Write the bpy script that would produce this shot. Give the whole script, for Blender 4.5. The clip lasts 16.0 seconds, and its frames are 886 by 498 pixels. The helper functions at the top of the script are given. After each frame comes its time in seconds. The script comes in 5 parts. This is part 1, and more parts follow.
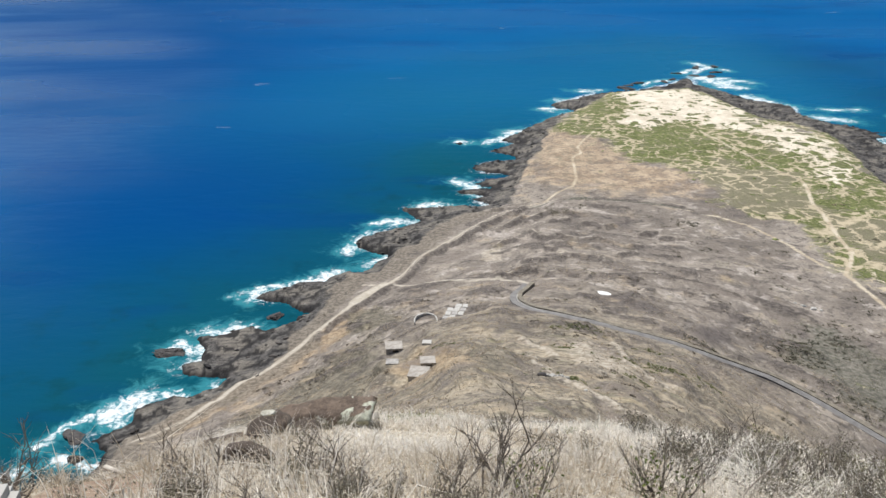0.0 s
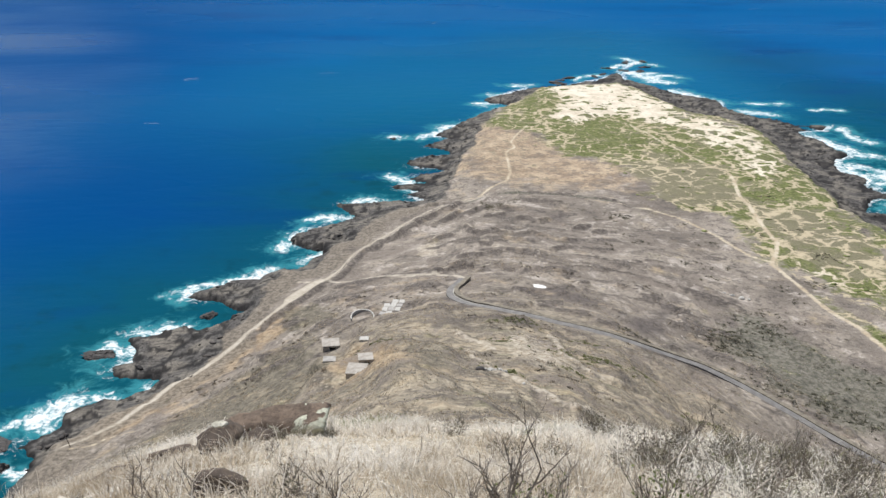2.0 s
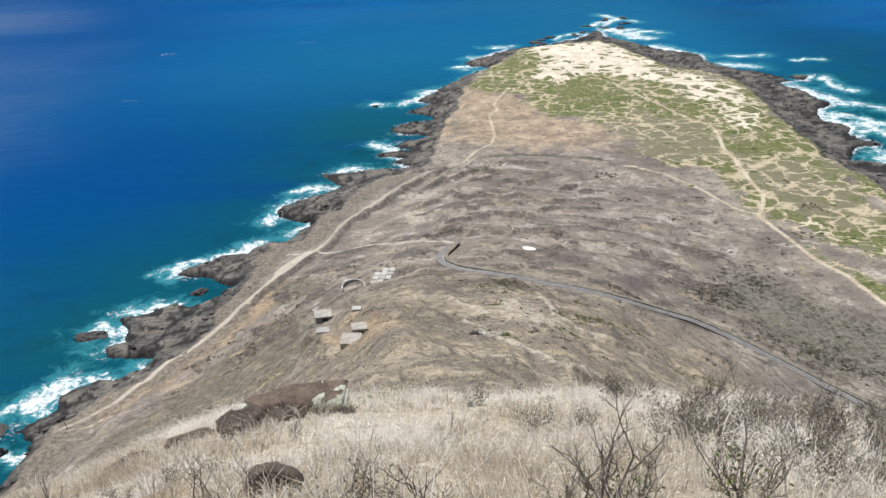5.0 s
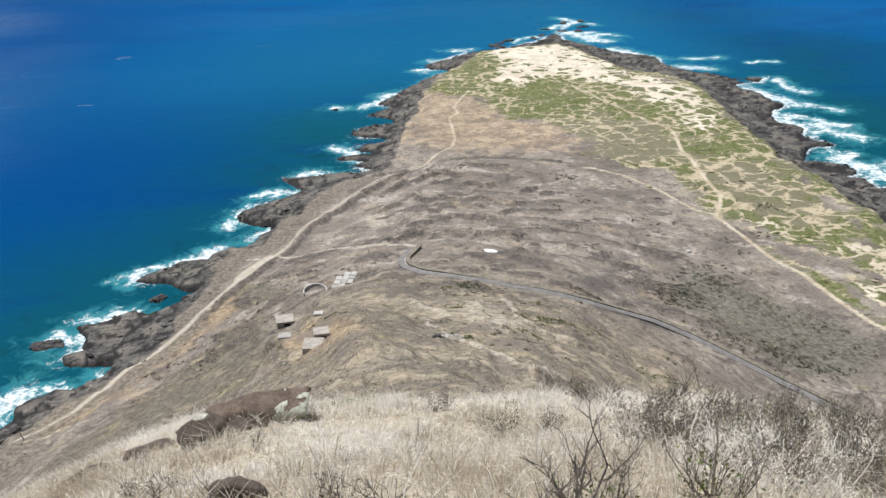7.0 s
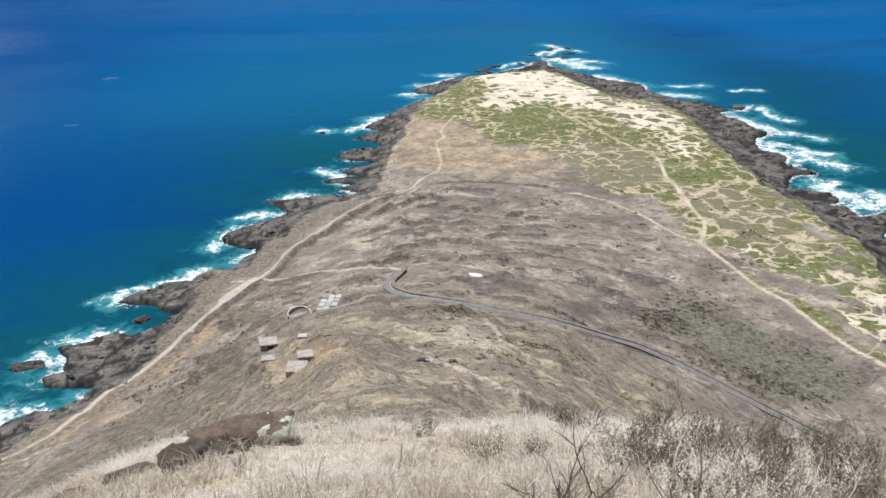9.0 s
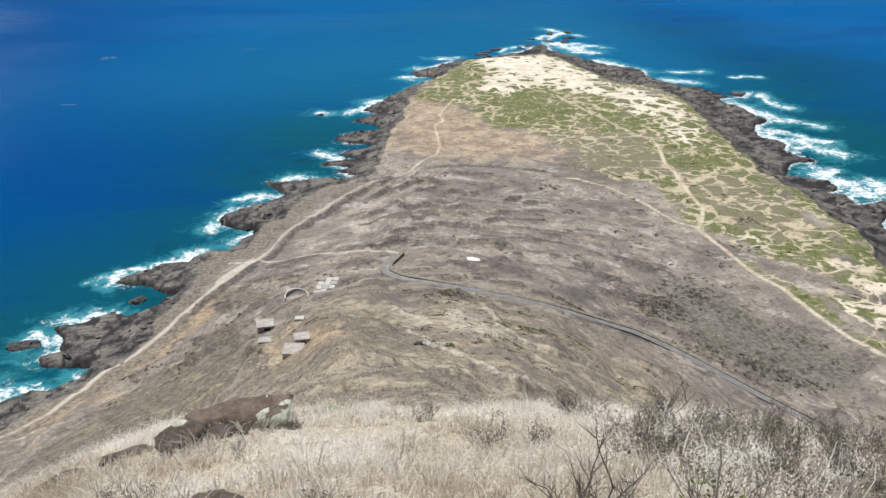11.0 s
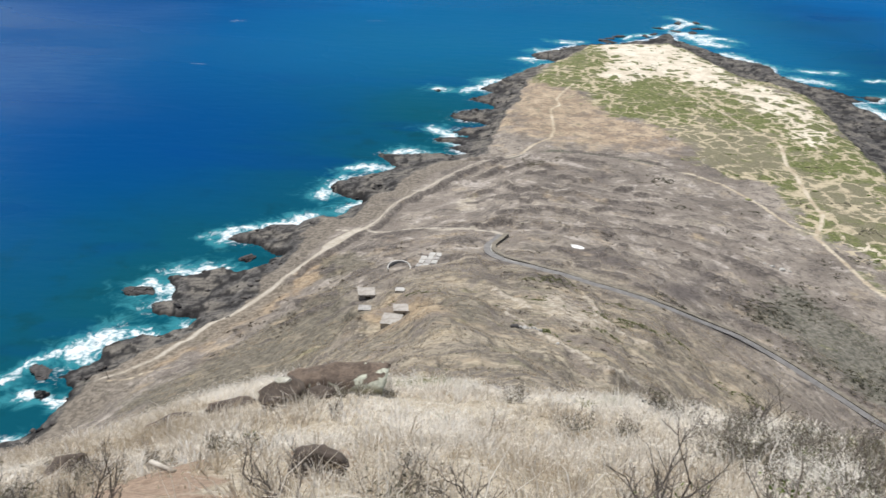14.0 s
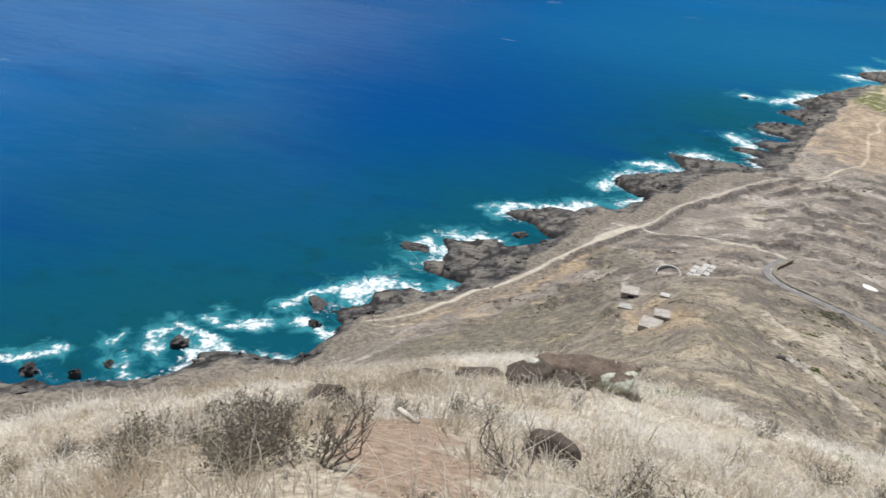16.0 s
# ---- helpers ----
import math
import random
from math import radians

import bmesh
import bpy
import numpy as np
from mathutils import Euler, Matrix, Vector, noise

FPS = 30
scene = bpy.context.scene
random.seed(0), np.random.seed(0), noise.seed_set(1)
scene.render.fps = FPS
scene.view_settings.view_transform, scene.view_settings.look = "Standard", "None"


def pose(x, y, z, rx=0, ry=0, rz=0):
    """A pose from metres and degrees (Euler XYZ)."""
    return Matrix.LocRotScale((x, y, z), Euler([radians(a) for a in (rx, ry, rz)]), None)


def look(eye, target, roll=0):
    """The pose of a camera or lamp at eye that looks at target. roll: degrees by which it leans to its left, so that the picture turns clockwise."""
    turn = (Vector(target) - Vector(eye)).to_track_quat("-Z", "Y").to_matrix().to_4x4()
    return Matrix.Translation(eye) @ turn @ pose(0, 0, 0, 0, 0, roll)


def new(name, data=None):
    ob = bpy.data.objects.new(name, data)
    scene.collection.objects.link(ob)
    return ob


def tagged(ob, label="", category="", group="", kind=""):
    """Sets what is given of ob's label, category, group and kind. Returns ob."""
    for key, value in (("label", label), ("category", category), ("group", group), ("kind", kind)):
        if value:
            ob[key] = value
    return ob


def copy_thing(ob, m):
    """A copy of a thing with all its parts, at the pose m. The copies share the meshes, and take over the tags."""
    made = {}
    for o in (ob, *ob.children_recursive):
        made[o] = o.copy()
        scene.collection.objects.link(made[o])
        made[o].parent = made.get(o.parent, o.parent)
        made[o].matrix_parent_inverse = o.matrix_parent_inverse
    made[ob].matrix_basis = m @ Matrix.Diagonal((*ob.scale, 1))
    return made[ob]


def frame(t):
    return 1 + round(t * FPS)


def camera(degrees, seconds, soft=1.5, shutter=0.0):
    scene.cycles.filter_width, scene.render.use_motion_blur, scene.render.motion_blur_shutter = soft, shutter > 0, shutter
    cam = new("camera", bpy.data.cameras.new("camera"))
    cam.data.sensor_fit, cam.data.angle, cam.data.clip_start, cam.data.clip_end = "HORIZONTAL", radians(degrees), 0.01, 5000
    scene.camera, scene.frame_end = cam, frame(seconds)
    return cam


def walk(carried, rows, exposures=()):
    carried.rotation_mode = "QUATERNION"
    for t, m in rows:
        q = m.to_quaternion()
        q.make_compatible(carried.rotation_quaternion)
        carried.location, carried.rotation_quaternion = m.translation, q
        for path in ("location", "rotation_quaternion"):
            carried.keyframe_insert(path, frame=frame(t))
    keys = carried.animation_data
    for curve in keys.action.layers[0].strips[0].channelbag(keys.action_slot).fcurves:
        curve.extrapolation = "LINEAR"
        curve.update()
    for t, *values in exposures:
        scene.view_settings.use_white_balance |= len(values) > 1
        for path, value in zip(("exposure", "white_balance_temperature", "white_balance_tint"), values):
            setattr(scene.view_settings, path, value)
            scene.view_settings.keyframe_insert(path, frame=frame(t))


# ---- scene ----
cam = camera(51.70, 16.0, soft=1.5, shutter=0.25)
PATH = [
    (0.0, pose(1.165, -1.257, 200.161, 68.590, 0.445, 0.944)),
    (0.5, pose(1.113, -1.117, 200.164, 68.898, -0.166, 2.442)),
    (1.0, pose(0.963, -0.897, 200.097, 68.336, -0.167, -2.723)),
    (1.5, pose(0.724, -0.759, 200.066, 68.770, 0.729, -4.469)),
    (2.0, pose(0.645, -0.654, 200.092, 68.273, -0.330, -3.143)),
    (2.5, pose(0.630, -0.501, 200.062, 69.396, 1.179, -1.653)),
    (3.0, pose(0.535, -0.393, 200.052, 67.703, 1.063, -3.645)),
    (3.5, pose(0.322, -0.337, 200.082, 68.269, 2.598, -6.087)),
    (4.0, pose(0.180, -0.286, 200.066, 67.335, 1.597, -5.218)),
    (4.2, pose(0.103, -0.284, 200.082, 66.501, 1.227, -4.012)),
    (6.3, pose(-0.002, 0.012, 199.986, 65.892, 2.713, -7.125)),
    (6.5, pose(0.004, 0.014, 199.995, 65.956, 2.671, -7.286)),
    (7.0, pose(-0.000, 0.000, 200.000, 66.234, 1.264, -7.297)),
    (7.5, pose(0.006, 0.005, 200.000, 66.082, 0.660, -7.186)),
    (8.0, pose(0.015, 0.022, 199.992, 66.153, 0.945, -7.341)),
    (8.5, pose(0.007, 0.015, 199.996, 67.400, 0.860, -7.579)),
    (9.0, pose(0.000, 0.008, 200.005, 67.714, 0.381, -7.919)),
    (9.5, pose(-0.003, 0.007, 200.013, 67.278, 0.082, -8.504)),
    (9.7, pose(-0.007, 0.014, 200.001, 66.996, 0.155, -8.175)),
    (11.8, pose(-0.156, 0.431, 199.834, 66.706, -0.566, -8.026)),
    (12.0, pose(-0.168, 0.409, 199.838, 66.917, -0.624, -8.794)),
    (12.5, pose(-0.199, 0.305, 199.885, 66.967, -0.571, -8.442)),
    (13.0, pose(-0.218, 0.175, 199.974, 67.118, -0.468, -5.790)),
    (13.5, pose(-0.217, -0.019, 200.059, 66.856, -1.719, -4.105)),
    (14.0, pose(-0.163, -0.095, 200.128, 65.304, -2.210, 0.159)),
    (14.5, pose(-0.163, -0.063, 200.123, 64.778, -2.844, 6.357)),
    (15.0, pose(-0.161, -0.085, 200.137, 64.643, -2.574, 10.387)),
    (15.5, pose(-0.161, -0.134, 200.164, 64.001, -3.877, 14.165)),
    (16.0, pose(-0.169, -0.189, 200.210, 63.334, -4.610, 19.972)),
]
EXPOSURES = [(0.0, 0.0), (16.0, 0.0)]
walk(cam, PATH, EXPOSURES)

# ---- sky and sun ----
world = bpy.data.worlds.new("world")
scene.world = world
world.use_nodes = True
wn = world.node_tree
sky = wn.nodes.new("ShaderNodeTexSky")
sky.sky_type, sky.sun_disc = "NISHITA", False
SUN_EL, SUN_AZ = 64.0, -24.0          # degrees above the sea; to the left of straight ahead
sky.sun_elevation, sky.sun_rotation = radians(SUN_EL), radians(SUN_AZ)
wn.links.new(sky.outputs["Color"], wn.nodes["Background"].inputs["Color"])
wn.nodes["Background"].inputs["Strength"].default_value = 0.085
sun = new("sun", bpy.data.lights.new("sun", "SUN"))
sun.data.energy, sun.data.angle, sun.data.color = 5.0, radians(0.53), (1.0, 0.98, 0.95)
sun_way = Vector((math.sin(radians(SUN_AZ)) * math.cos(radians(SUN_EL)), math.cos(radians(SUN_AZ)) * math.cos(radians(SUN_EL)), math.sin(radians(SUN_EL))))
sun.matrix_world = look(sun_way * 900, (0, 0, 0))

# ---- materials ----
class Shade:
    """A node material being wired up."""

    def __init__(self, name, rough=0.9, spec=0.3):
        self.m = bpy.data.materials.new(name)
        self.m.use_nodes = True
        self.t = self.m.node_tree
        self.b = self.t.nodes["Principled BSDF"]
        self.b.inputs["Roughness"].default_value = rough
        self.b.inputs["Specular IOR Level"].default_value = spec
        self.pos = self.t.nodes.new("ShaderNodeNewGeometry").outputs["Position"]

    def put(self, socket, v):
        if hasattr(v, "links"):
            self.t.links.new(v, socket)
        elif isinstance(v, (tuple, list)) and len(v) == 3 and socket.type == "RGBA":
            socket.default_value = (*v, 1)
        elif socket.type == "RGBA":
            socket.default_value = (v, v, v, 1)
        else:
            socket.default_value = v

    def attr(self, name):
        n = self.t.nodes.new("ShaderNodeAttribute")
        n.attribute_name = name
        return n.outputs["Fac"]

    def local(self):
        return self.t.nodes.new("ShaderNodeTexCoord").outputs["Object"]

    def rnd(self):
        return self.t.nodes.new("ShaderNodeObjectInfo").outputs["Random"]

    def stretch(self, v, sx, sy, sz):
        n = self.t.nodes.new("ShaderNodeMapping")
        n.inputs["Scale"].default_value = (sx, sy, sz)
        self.put(n.inputs["Vector"], v)
        return n.outputs["Vector"]

    def noise(self, scale, detail=4.0, rough=0.55, vec=None, warp=0.0):
        n = self.t.nodes.new("ShaderNodeTexNoise")
        n.inputs["Scale"].default_value, n.inputs["Detail"].default_value = scale, detail
        n.inputs["Roughness"].default_value, n.inputs["Distortion"].default_value = rough, warp
        self.put(n.inputs["Vector"], vec if vec is not None else self.pos)
        return n.outputs["Fac"]

    def cells(self, scale, vec=None, edge=False, rnd=1.0):
        n = self.t.nodes.new("ShaderNodeTexVoronoi")
        n.feature = "DISTANCE_TO_EDGE" if edge else "F1"
        n.inputs["Scale"].default_value, n.inputs["Randomness"].default_value = scale, rnd
        self.put(n.inputs["Vector"], vec if vec is not None else self.pos)
        return n.outputs["Distance"]

    def op(self, kind, a, b=0.0, c=None):
        n = self.t.nodes.new("ShaderNodeMath")
        n.operation = kind
        self.put(n.inputs[0], a), self.put(n.inputs[1], b)
        if c is not None:
            self.put(n.inputs[2], c)
        return n.outputs[0]

    def band(self, v, lo, hi, to0=0.0, to1=1.0):
        n = self.t.nodes.new("ShaderNodeMapRange")
        n.interpolation_type = "SMOOTHSTEP"
        for k, w in zip(range(5), (v, lo, hi, to0, to1)):
            self.put(n.inputs[k], w)
        return n.outputs[0]

    def mix(self, f, a, b):
        n = self.t.nodes.new("ShaderNodeMix")
        n.data_type = "RGBA"
        self.put(n.inputs[0], f), self.put(n.inputs[6], a), self.put(n.inputs[7], b)
        return n.outputs[2]

    def bump(self, height, strength=0.5, distance=0.1):
        n = self.t.nodes.new("ShaderNodeBump")
        n.inputs["Strength"].default_value, n.inputs["Distance"].default_value = strength, distance
        self.put(n.inputs["Height"], height)
        self.t.links.new(n.outputs["Normal"], self.b.inputs["Normal"])

    def done(self, colour, rough=None):
        self.put(self.b.inputs["Base Color"], colour)
        if rough is not None:
            self.put(self.b.inputs["Roughness"], rough)
        return self.m


def ground_material():
    s = Shade("ground", 0.95, 0.15)
    n1, n2, n3 = s.noise(0.012, 5), s.noise(0.07, 5, 0.6), s.noise(0.5, 5, 0.65)
    n4 = s.noise(0.22, 4, 0.7, warp=0.6)
    mott = s.op("MULTIPLY_ADD", n2, 0.55, s.op("MULTIPLY", n3, 0.45))
    grain = s.noise(1.9, 6, 0.72)
    strata = s.noise(1.0, 5, 0.62, s.stretch(s.pos, 0.022, 0.022, 0.30), 0.35)      # follows the contours
    # dry hillside: straw, grey brown twigs, patches of orange grass
    hill = s.mix(s.band(s.op("ADD", s.op("MULTIPLY", mott, 0.55), s.op("ADD", s.op("MULTIPLY", strata, 0.15), s.op("MULTIPLY", grain, 0.30))), 0.43, 0.57), (0.105, 0.090, 0.072), (0.345, 0.295, 0.22))
    hill = s.mix(s.op("MULTIPLY", s.band(strata, 0.54, 0.64), 0.3), hill, (0.155, 0.135, 0.120))
    hill = s.mix(s.op("MULTIPLY", s.band(n1, 0.52, 0.66), 0.28), hill, (0.36, 0.285, 0.19))
    hill = s.mix(s.op("MULTIPLY", s.band(n4, 0.54, 0.66), 0.75), hill, (0.125, 0.11, 0.098))
    tint = s.noise(0.05, 6, 0.68, s.stretch(s.pos, 1, 1, 1.2), 0.4)
    hill = s.mix(s.op("MULTIPLY", s.band(tint, 0.54, 0.64), 0.55), hill, (0.25, 0.217, 0.158))
    hill = s.mix(s.op("MULTIPLY", s.band(tint, 0.45, 0.36), 0.33), hill, (0.40, 0.35, 0.26))
    hill = s.mix(s.op("MULTIPLY", s.band(s.noise(0.045, 5, 0.65, s.stretch(s.pos, -1, 1, 2)), 0.60, 0.70), 0.6), hill, (0.36, 0.262, 0.17))
    # single bushes and tussocks, too small to stand out
    dots = s.band(s.cells(0.42, s.stretch(s.pos, 1, 1, 0.6)), 0.42, 0.22)
    dots = s.op("MULTIPLY", dots, s.band(n2, 0.44, 0.6))
    hill = s.mix(s.op("MULTIPLY", dots, 0.6), hill, (0.14, 0.128, 0.105))
    pale = s.op("MULTIPLY", s.band(s.cells(0.6, s.stretch(s.pos, -1, 1, 0.6)), 0.40, 0.2), s.band(n2, 0.54, 0.42))
    hill = s.mix(s.op("MULTIPLY", pale, 0.65), hill, (0.42, 0.37, 0.285))
    bush = s.noise(0.2, 6, 0.72, s.stretch(s.pos, 1, -1, 1))
    hill = s.mix(s.op("MULTIPLY", s.band(bush, 0.52, 0.60), 0.8), hill, s.mix(s.band(grain, 0.4, 0.6), (0.095, 0.084, 0.068), (0.18, 0.16, 0.125)))
    hill = s.mix(s.op("MULTIPLY", s.band(s.noise(0.09, 5, 0.65, s.stretch(s.pos, -1, -1, 1)), 0.56, 0.66), 0.6), hill, s.mix(s.band(grain, 0.4, 0.6), (0.15, 0.142, 0.088), (0.25, 0.228, 0.155)))
    streak = s.noise(1.0, 6, 0.70, s.stretch(s.pos, 0.055, 0.055, 0.42), 0.5)
    hill = s.mix(s.op("MULTIPLY", s.band(streak, 0.52, 0.62), 0.75), hill, s.mix(s.band(grain, 0.4, 0.6), (0.085, 0.074, 0.066), (0.17, 0.148, 0.13)))
    hill = s.mix(s.op("MULTIPLY", s.band(streak, 0.47, 0.38), 0.6), hill, s.mix(s.band(grain, 0.4, 0.6), (0.33, 0.28, 0.205), (0.50, 0.435, 0.335)))
    # the bench and the foot of the slope: grey brown scree
    bench = s.mix(s.band(s.op("ADD", s.op("MULTIPLY", mott, 0.5), s.op("MULTIPLY", strata, 0.5)), 0.38, 0.62), (0.16, 0.138, 0.117), (0.335, 0.292, 0.243))
    bench = s.mix(s.op("MULTIPLY", s.band(n4, 0.54, 0.66), 0.75), bench, (0.10, 0.089, 0.080))
    fine = s.noise(1.0, 6, 0.72, s.stretch(s.pos, 0.045, 0.06, 0.55), 0.4)
    bench = s.mix(s.op("MULTIPLY", s.band(fine, 0.525, 0.60), 0.85), bench, s.mix(s.band(n3, 0.4, 0.6), (0.085, 0.074, 0.066), (0.165, 0.143, 0.128)))
    bench = s.mix(s.op("MULTIPLY", s.band(fine, 0.46, 0.38), 0.75), bench, s.mix(s.band(n3, 0.4, 0.6), (0.34, 0.30, 0.262), (0.50, 0.448, 0.395)))
    bench = s.mix(s.op("MULTIPLY", dots, 0.6), bench, (0.085, 0.08, 0.066))
    col = s.mix(s.attr("steep"), bench, hill)
    dry = s.op("ADD", s.attr("orange"), s.op("MULTIPLY", s.op("SUBTRACT", n2, 0.5), 2.4))
    col = s.mix(s.band(dry, 0.35, 1.0, 0.0, 0.75), col, s.mix(s.band(n3, 0.38, 0.62), (0.235, 0.165, 0.098), (0.43, 0.325, 0.205)))
    patch = s.noise(0.05, 5, 0.62, s.stretch(s.pos, 1.0, 1.0, 1.7), 0.9)
    twigs = s.mix(s.band(grain, 0.38, 0.62), (0.125, 0.105, 0.09), (0.255, 0.218, 0.185))
    col = s.mix(s.op("MULTIPLY", s.op("MULTIPLY", s.band(patch, 0.51, 0.60), s.band(n3, 0.36, 0.54)), 0.8), col, twigs)
    col = s.mix(s.op("MULTIPLY", s.op("MULTIPLY", s.band(patch, 0.45, 0.36), s.attr("steep")), 0.6), col, s.mix(s.band(n3, 0.38, 0.62), (0.29, 0.235, 0.16), (0.47, 0.40, 0.295)))
    grey = s.mix(s.band(n3, 0.38, 0.62), (0.085, 0.077, 0.060), (0.19, 0.168, 0.128))
    col = s.mix(s.band(s.op("ADD", s.attr("grey"), s.op("MULTIPLY", s.op("SUBTRACT", n2, 0.5), 2.2)), 0.25, 0.85, 0.0, 0.88), col, s.mix(s.op("MULTIPLY", s.band(bush, 0.47, 0.40), 0.5), grey, (0.30, 0.26, 0.19)))
    col = s.mix(s.band(s.op("ADD", s.attr("pale_ground"), s.op("MULTIPLY", s.op("SUBTRACT", n3, 0.5), 1.6)), 0.3, 0.9, 0.0, 0.75), col, s.mix(s.band(n3, 0.35, 0.65), (0.33, 0.285, 0.225), (0.50, 0.445, 0.365)))
    # dark earth of cuts and ledges, with shade of near faces painted in
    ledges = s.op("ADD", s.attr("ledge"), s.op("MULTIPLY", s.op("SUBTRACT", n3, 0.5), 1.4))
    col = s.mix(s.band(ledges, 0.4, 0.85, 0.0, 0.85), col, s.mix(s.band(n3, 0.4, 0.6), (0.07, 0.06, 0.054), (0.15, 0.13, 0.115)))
    col = s.mix(s.op("MULTIPLY", s.attr("dark"), 0.85), col, s.mix(s.band(n3, 0.4, 0.6), (0.085, 0.073, 0.068), (0.125, 0.108, 0.10)))
    tan = s.mix(s.band(mott, 0.40, 0.60), (0.275, 0.20, 0.135), (0.51, 0.40, 0.275))
    col = s.mix(s.band(s.op("ADD", s.attr("tan"), s.op("MULTIPLY", s.op("SUBTRACT", n2, 0.5), 2.4)), 0.1, 0.85, 0.0, 0.8), col, s.mix(s.op("MULTIPLY", s.band(bush, 0.49, 0.58), 0.75), tan, s.mix(s.band(n1, 0.4, 0.6), (0.175, 0.145, 0.115), (0.235, 0.205, 0.135))))
    scrub = s.mix(s.band(n3, 0.4, 0.6), (0.085, 0.085, 0.066), (0.19, 0.178, 0.145))
    col = s.mix(s.band(s.op("ADD", s.attr("scrub"), s.op("MULTIPLY", s.op("SUBTRACT", n2, 0.5), 1.8)), 0.4, 0.9, 0.0, 0.85), col, scrub)
    # low green mats, with sand showing in a net between them
    flat = s.stretch(s.pos, 1, 1, 0.0)
    warp = s.t.nodes.new("ShaderNodeCombineXYZ")
    s.put(warp.inputs[0], s.op("MULTIPLY", s.op("SUBTRACT", s.noise(0.06, 4, 0.6, flat), 0.5), 26.0))
    s.put(warp.inputs[1], s.op("MULTIPLY", s.op("SUBTRACT", s.noise(0.05, 4, 0.6, s.stretch(flat, -1, 1, 1)), 0.5), 34.0))
    moved = s.t.nodes.new("ShaderNodeVectorMath")
    s.put(moved.inputs[0], flat), s.put(moved.inputs[1], warp.outputs[0])
    net = s.cells(0.072, moved.outputs[0], True)
    small = s.cells(0.24, moved.outputs[0], True)
    fleck = s.op("SUBTRACT", s.noise(0.11, 5, 0.65, flat), 0.5)
    g = s.op("ADD", s.attr("green"), s.op("MULTIPLY", s.op("SUBTRACT", s.noise(0.035, 6, 0.7), 0.5), 2.6))
    mat_green = s.mix(s.band(n3, 0.35, 0.65), (0.080, 0.090, 0.034), (0.185, 0.20, 0.078))
    mat_green = s.mix(s.op("MULTIPLY", s.band(s.op("MULTIPLY_ADD", s.attr("brown"), 0.22, s.noise(0.05, 6, 0.75, flat)), 0.50, 0.66), 0.75), mat_green, s.mix(s.band(grain, 0.4, 0.6), (0.145, 0.128, 0.088), (0.255, 0.225, 0.165)))
    col = s.mix(s.band(g, 0.3, 0.7), col, mat_green)
    sandc = s.mix(s.band(mott, 0.35, 0.65), (0.52, 0.445, 0.335), (0.76, 0.69, 0.57))
    sa = s.attr("sand")
    sa = s.op("ADD", sa, s.op("MULTIPLY", s.op("MULTIPLY", s.op("SUBTRACT", s.noise(0.028, 5, 0.65, flat), 0.5), 1.8), s.band(sa, 0.05, 0.5)))
    lanes = s.op("ADD", s.op("MULTIPLY", net, 0.8), s.op("MULTIPLY", small, 0.16))
    lanes = s.op("ADD", lanes, s.op("MULTIPLY", fleck, 0.24))
    reach = s.op("MAXIMUM", s.op("MULTIPLY", sa, 0.175), s.op("MULTIPLY", s.band(g, 0.2, 0.7), s.band(s.noise(0.02, 3, 0.5, flat), 0.36, 0.6, 0.035, 0.095)))
    bare = s.op("SUBTRACT", reach, lanes)
    col = s.mix(s.op("MULTIPLY", s.band(bare, -0.02, 0.05), s.band(s.op("MAXIMUM", g, sa), 0.1, 0.4)), col, s.mix(s.band(sa, 0.3, 0.8), (0.46, 0.39, 0.27), sandc))
    rim = s.op("ADD", s.attr("rim"), s.op("MULTIPLY", s.op("SUBTRACT", n2, 0.5), 1.4))
    col = s.mix(s.band(rim, 0.3, 0.9, 0.0, 0.85), col, s.mix(s.band(n3, 0.4, 0.6), (0.12, 0.104, 0.085), (0.24, 0.207, 0.165)))
    # black shore rock with brown tops and pale salt
    rk = s.mix(s.band(n3, 0.35, 0.7), (0.055, 0.052, 0.050), (0.135, 0.126, 0.116))
    rk = s.mix(s.op("MULTIPLY", s.band(n2, 0.44, 0.60), 0.7), rk, s.mix(s.band(grain, 0.4, 0.6), (0.145, 0.130, 0.108), (0.265, 0.238, 0.20)))
    rk = s.mix(s.op("MULTIPLY", s.band(n4, 0.60, 0.68), 0.5), rk, (0.30, 0.285, 0.25))
    # risers and crevices: their shade is put into the colour, near black
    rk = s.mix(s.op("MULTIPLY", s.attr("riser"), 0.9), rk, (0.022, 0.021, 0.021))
    crack = s.cells(0.11, s.stretch(s.pos, 1, 1, 0.4), True)
    rk = s.mix(s.op("MULTIPLY", s.band(s.op("ADD", crack, s.op("MULTIPLY", s.op("SUBTRACT", n3, 0.5), 0.5)), 0.05, 0.0), 0.45), rk, (0.02, 0.019, 0.019))
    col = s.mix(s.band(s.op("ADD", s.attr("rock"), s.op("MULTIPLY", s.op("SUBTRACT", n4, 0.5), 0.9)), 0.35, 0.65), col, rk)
    col = s.mix(s.op("MULTIPLY", s.attr("wet"), 0.85), col, (0.020, 0.019, 0.020))
    # worn earth: cart road, foot paths
    earth = s.mix(s.band(mott, 0.38, 0.62), (0.38, 0.335, 0.27), (0.56, 0.51, 0.43))
    earth = s.mix(s.op("MULTIPLY", s.band(n2, 0.5, 0.62), 0.5), earth, (0.31, 0.27, 0.205))
    edge = s.op("MULTIPLY", s.op("SUBTRACT", n3, 0.5), 4.0)
    road = s.op("ADD", s.attr("dirt"), edge)
    col = s.mix(s.band(road, 2.1, 0.9), col, earth)
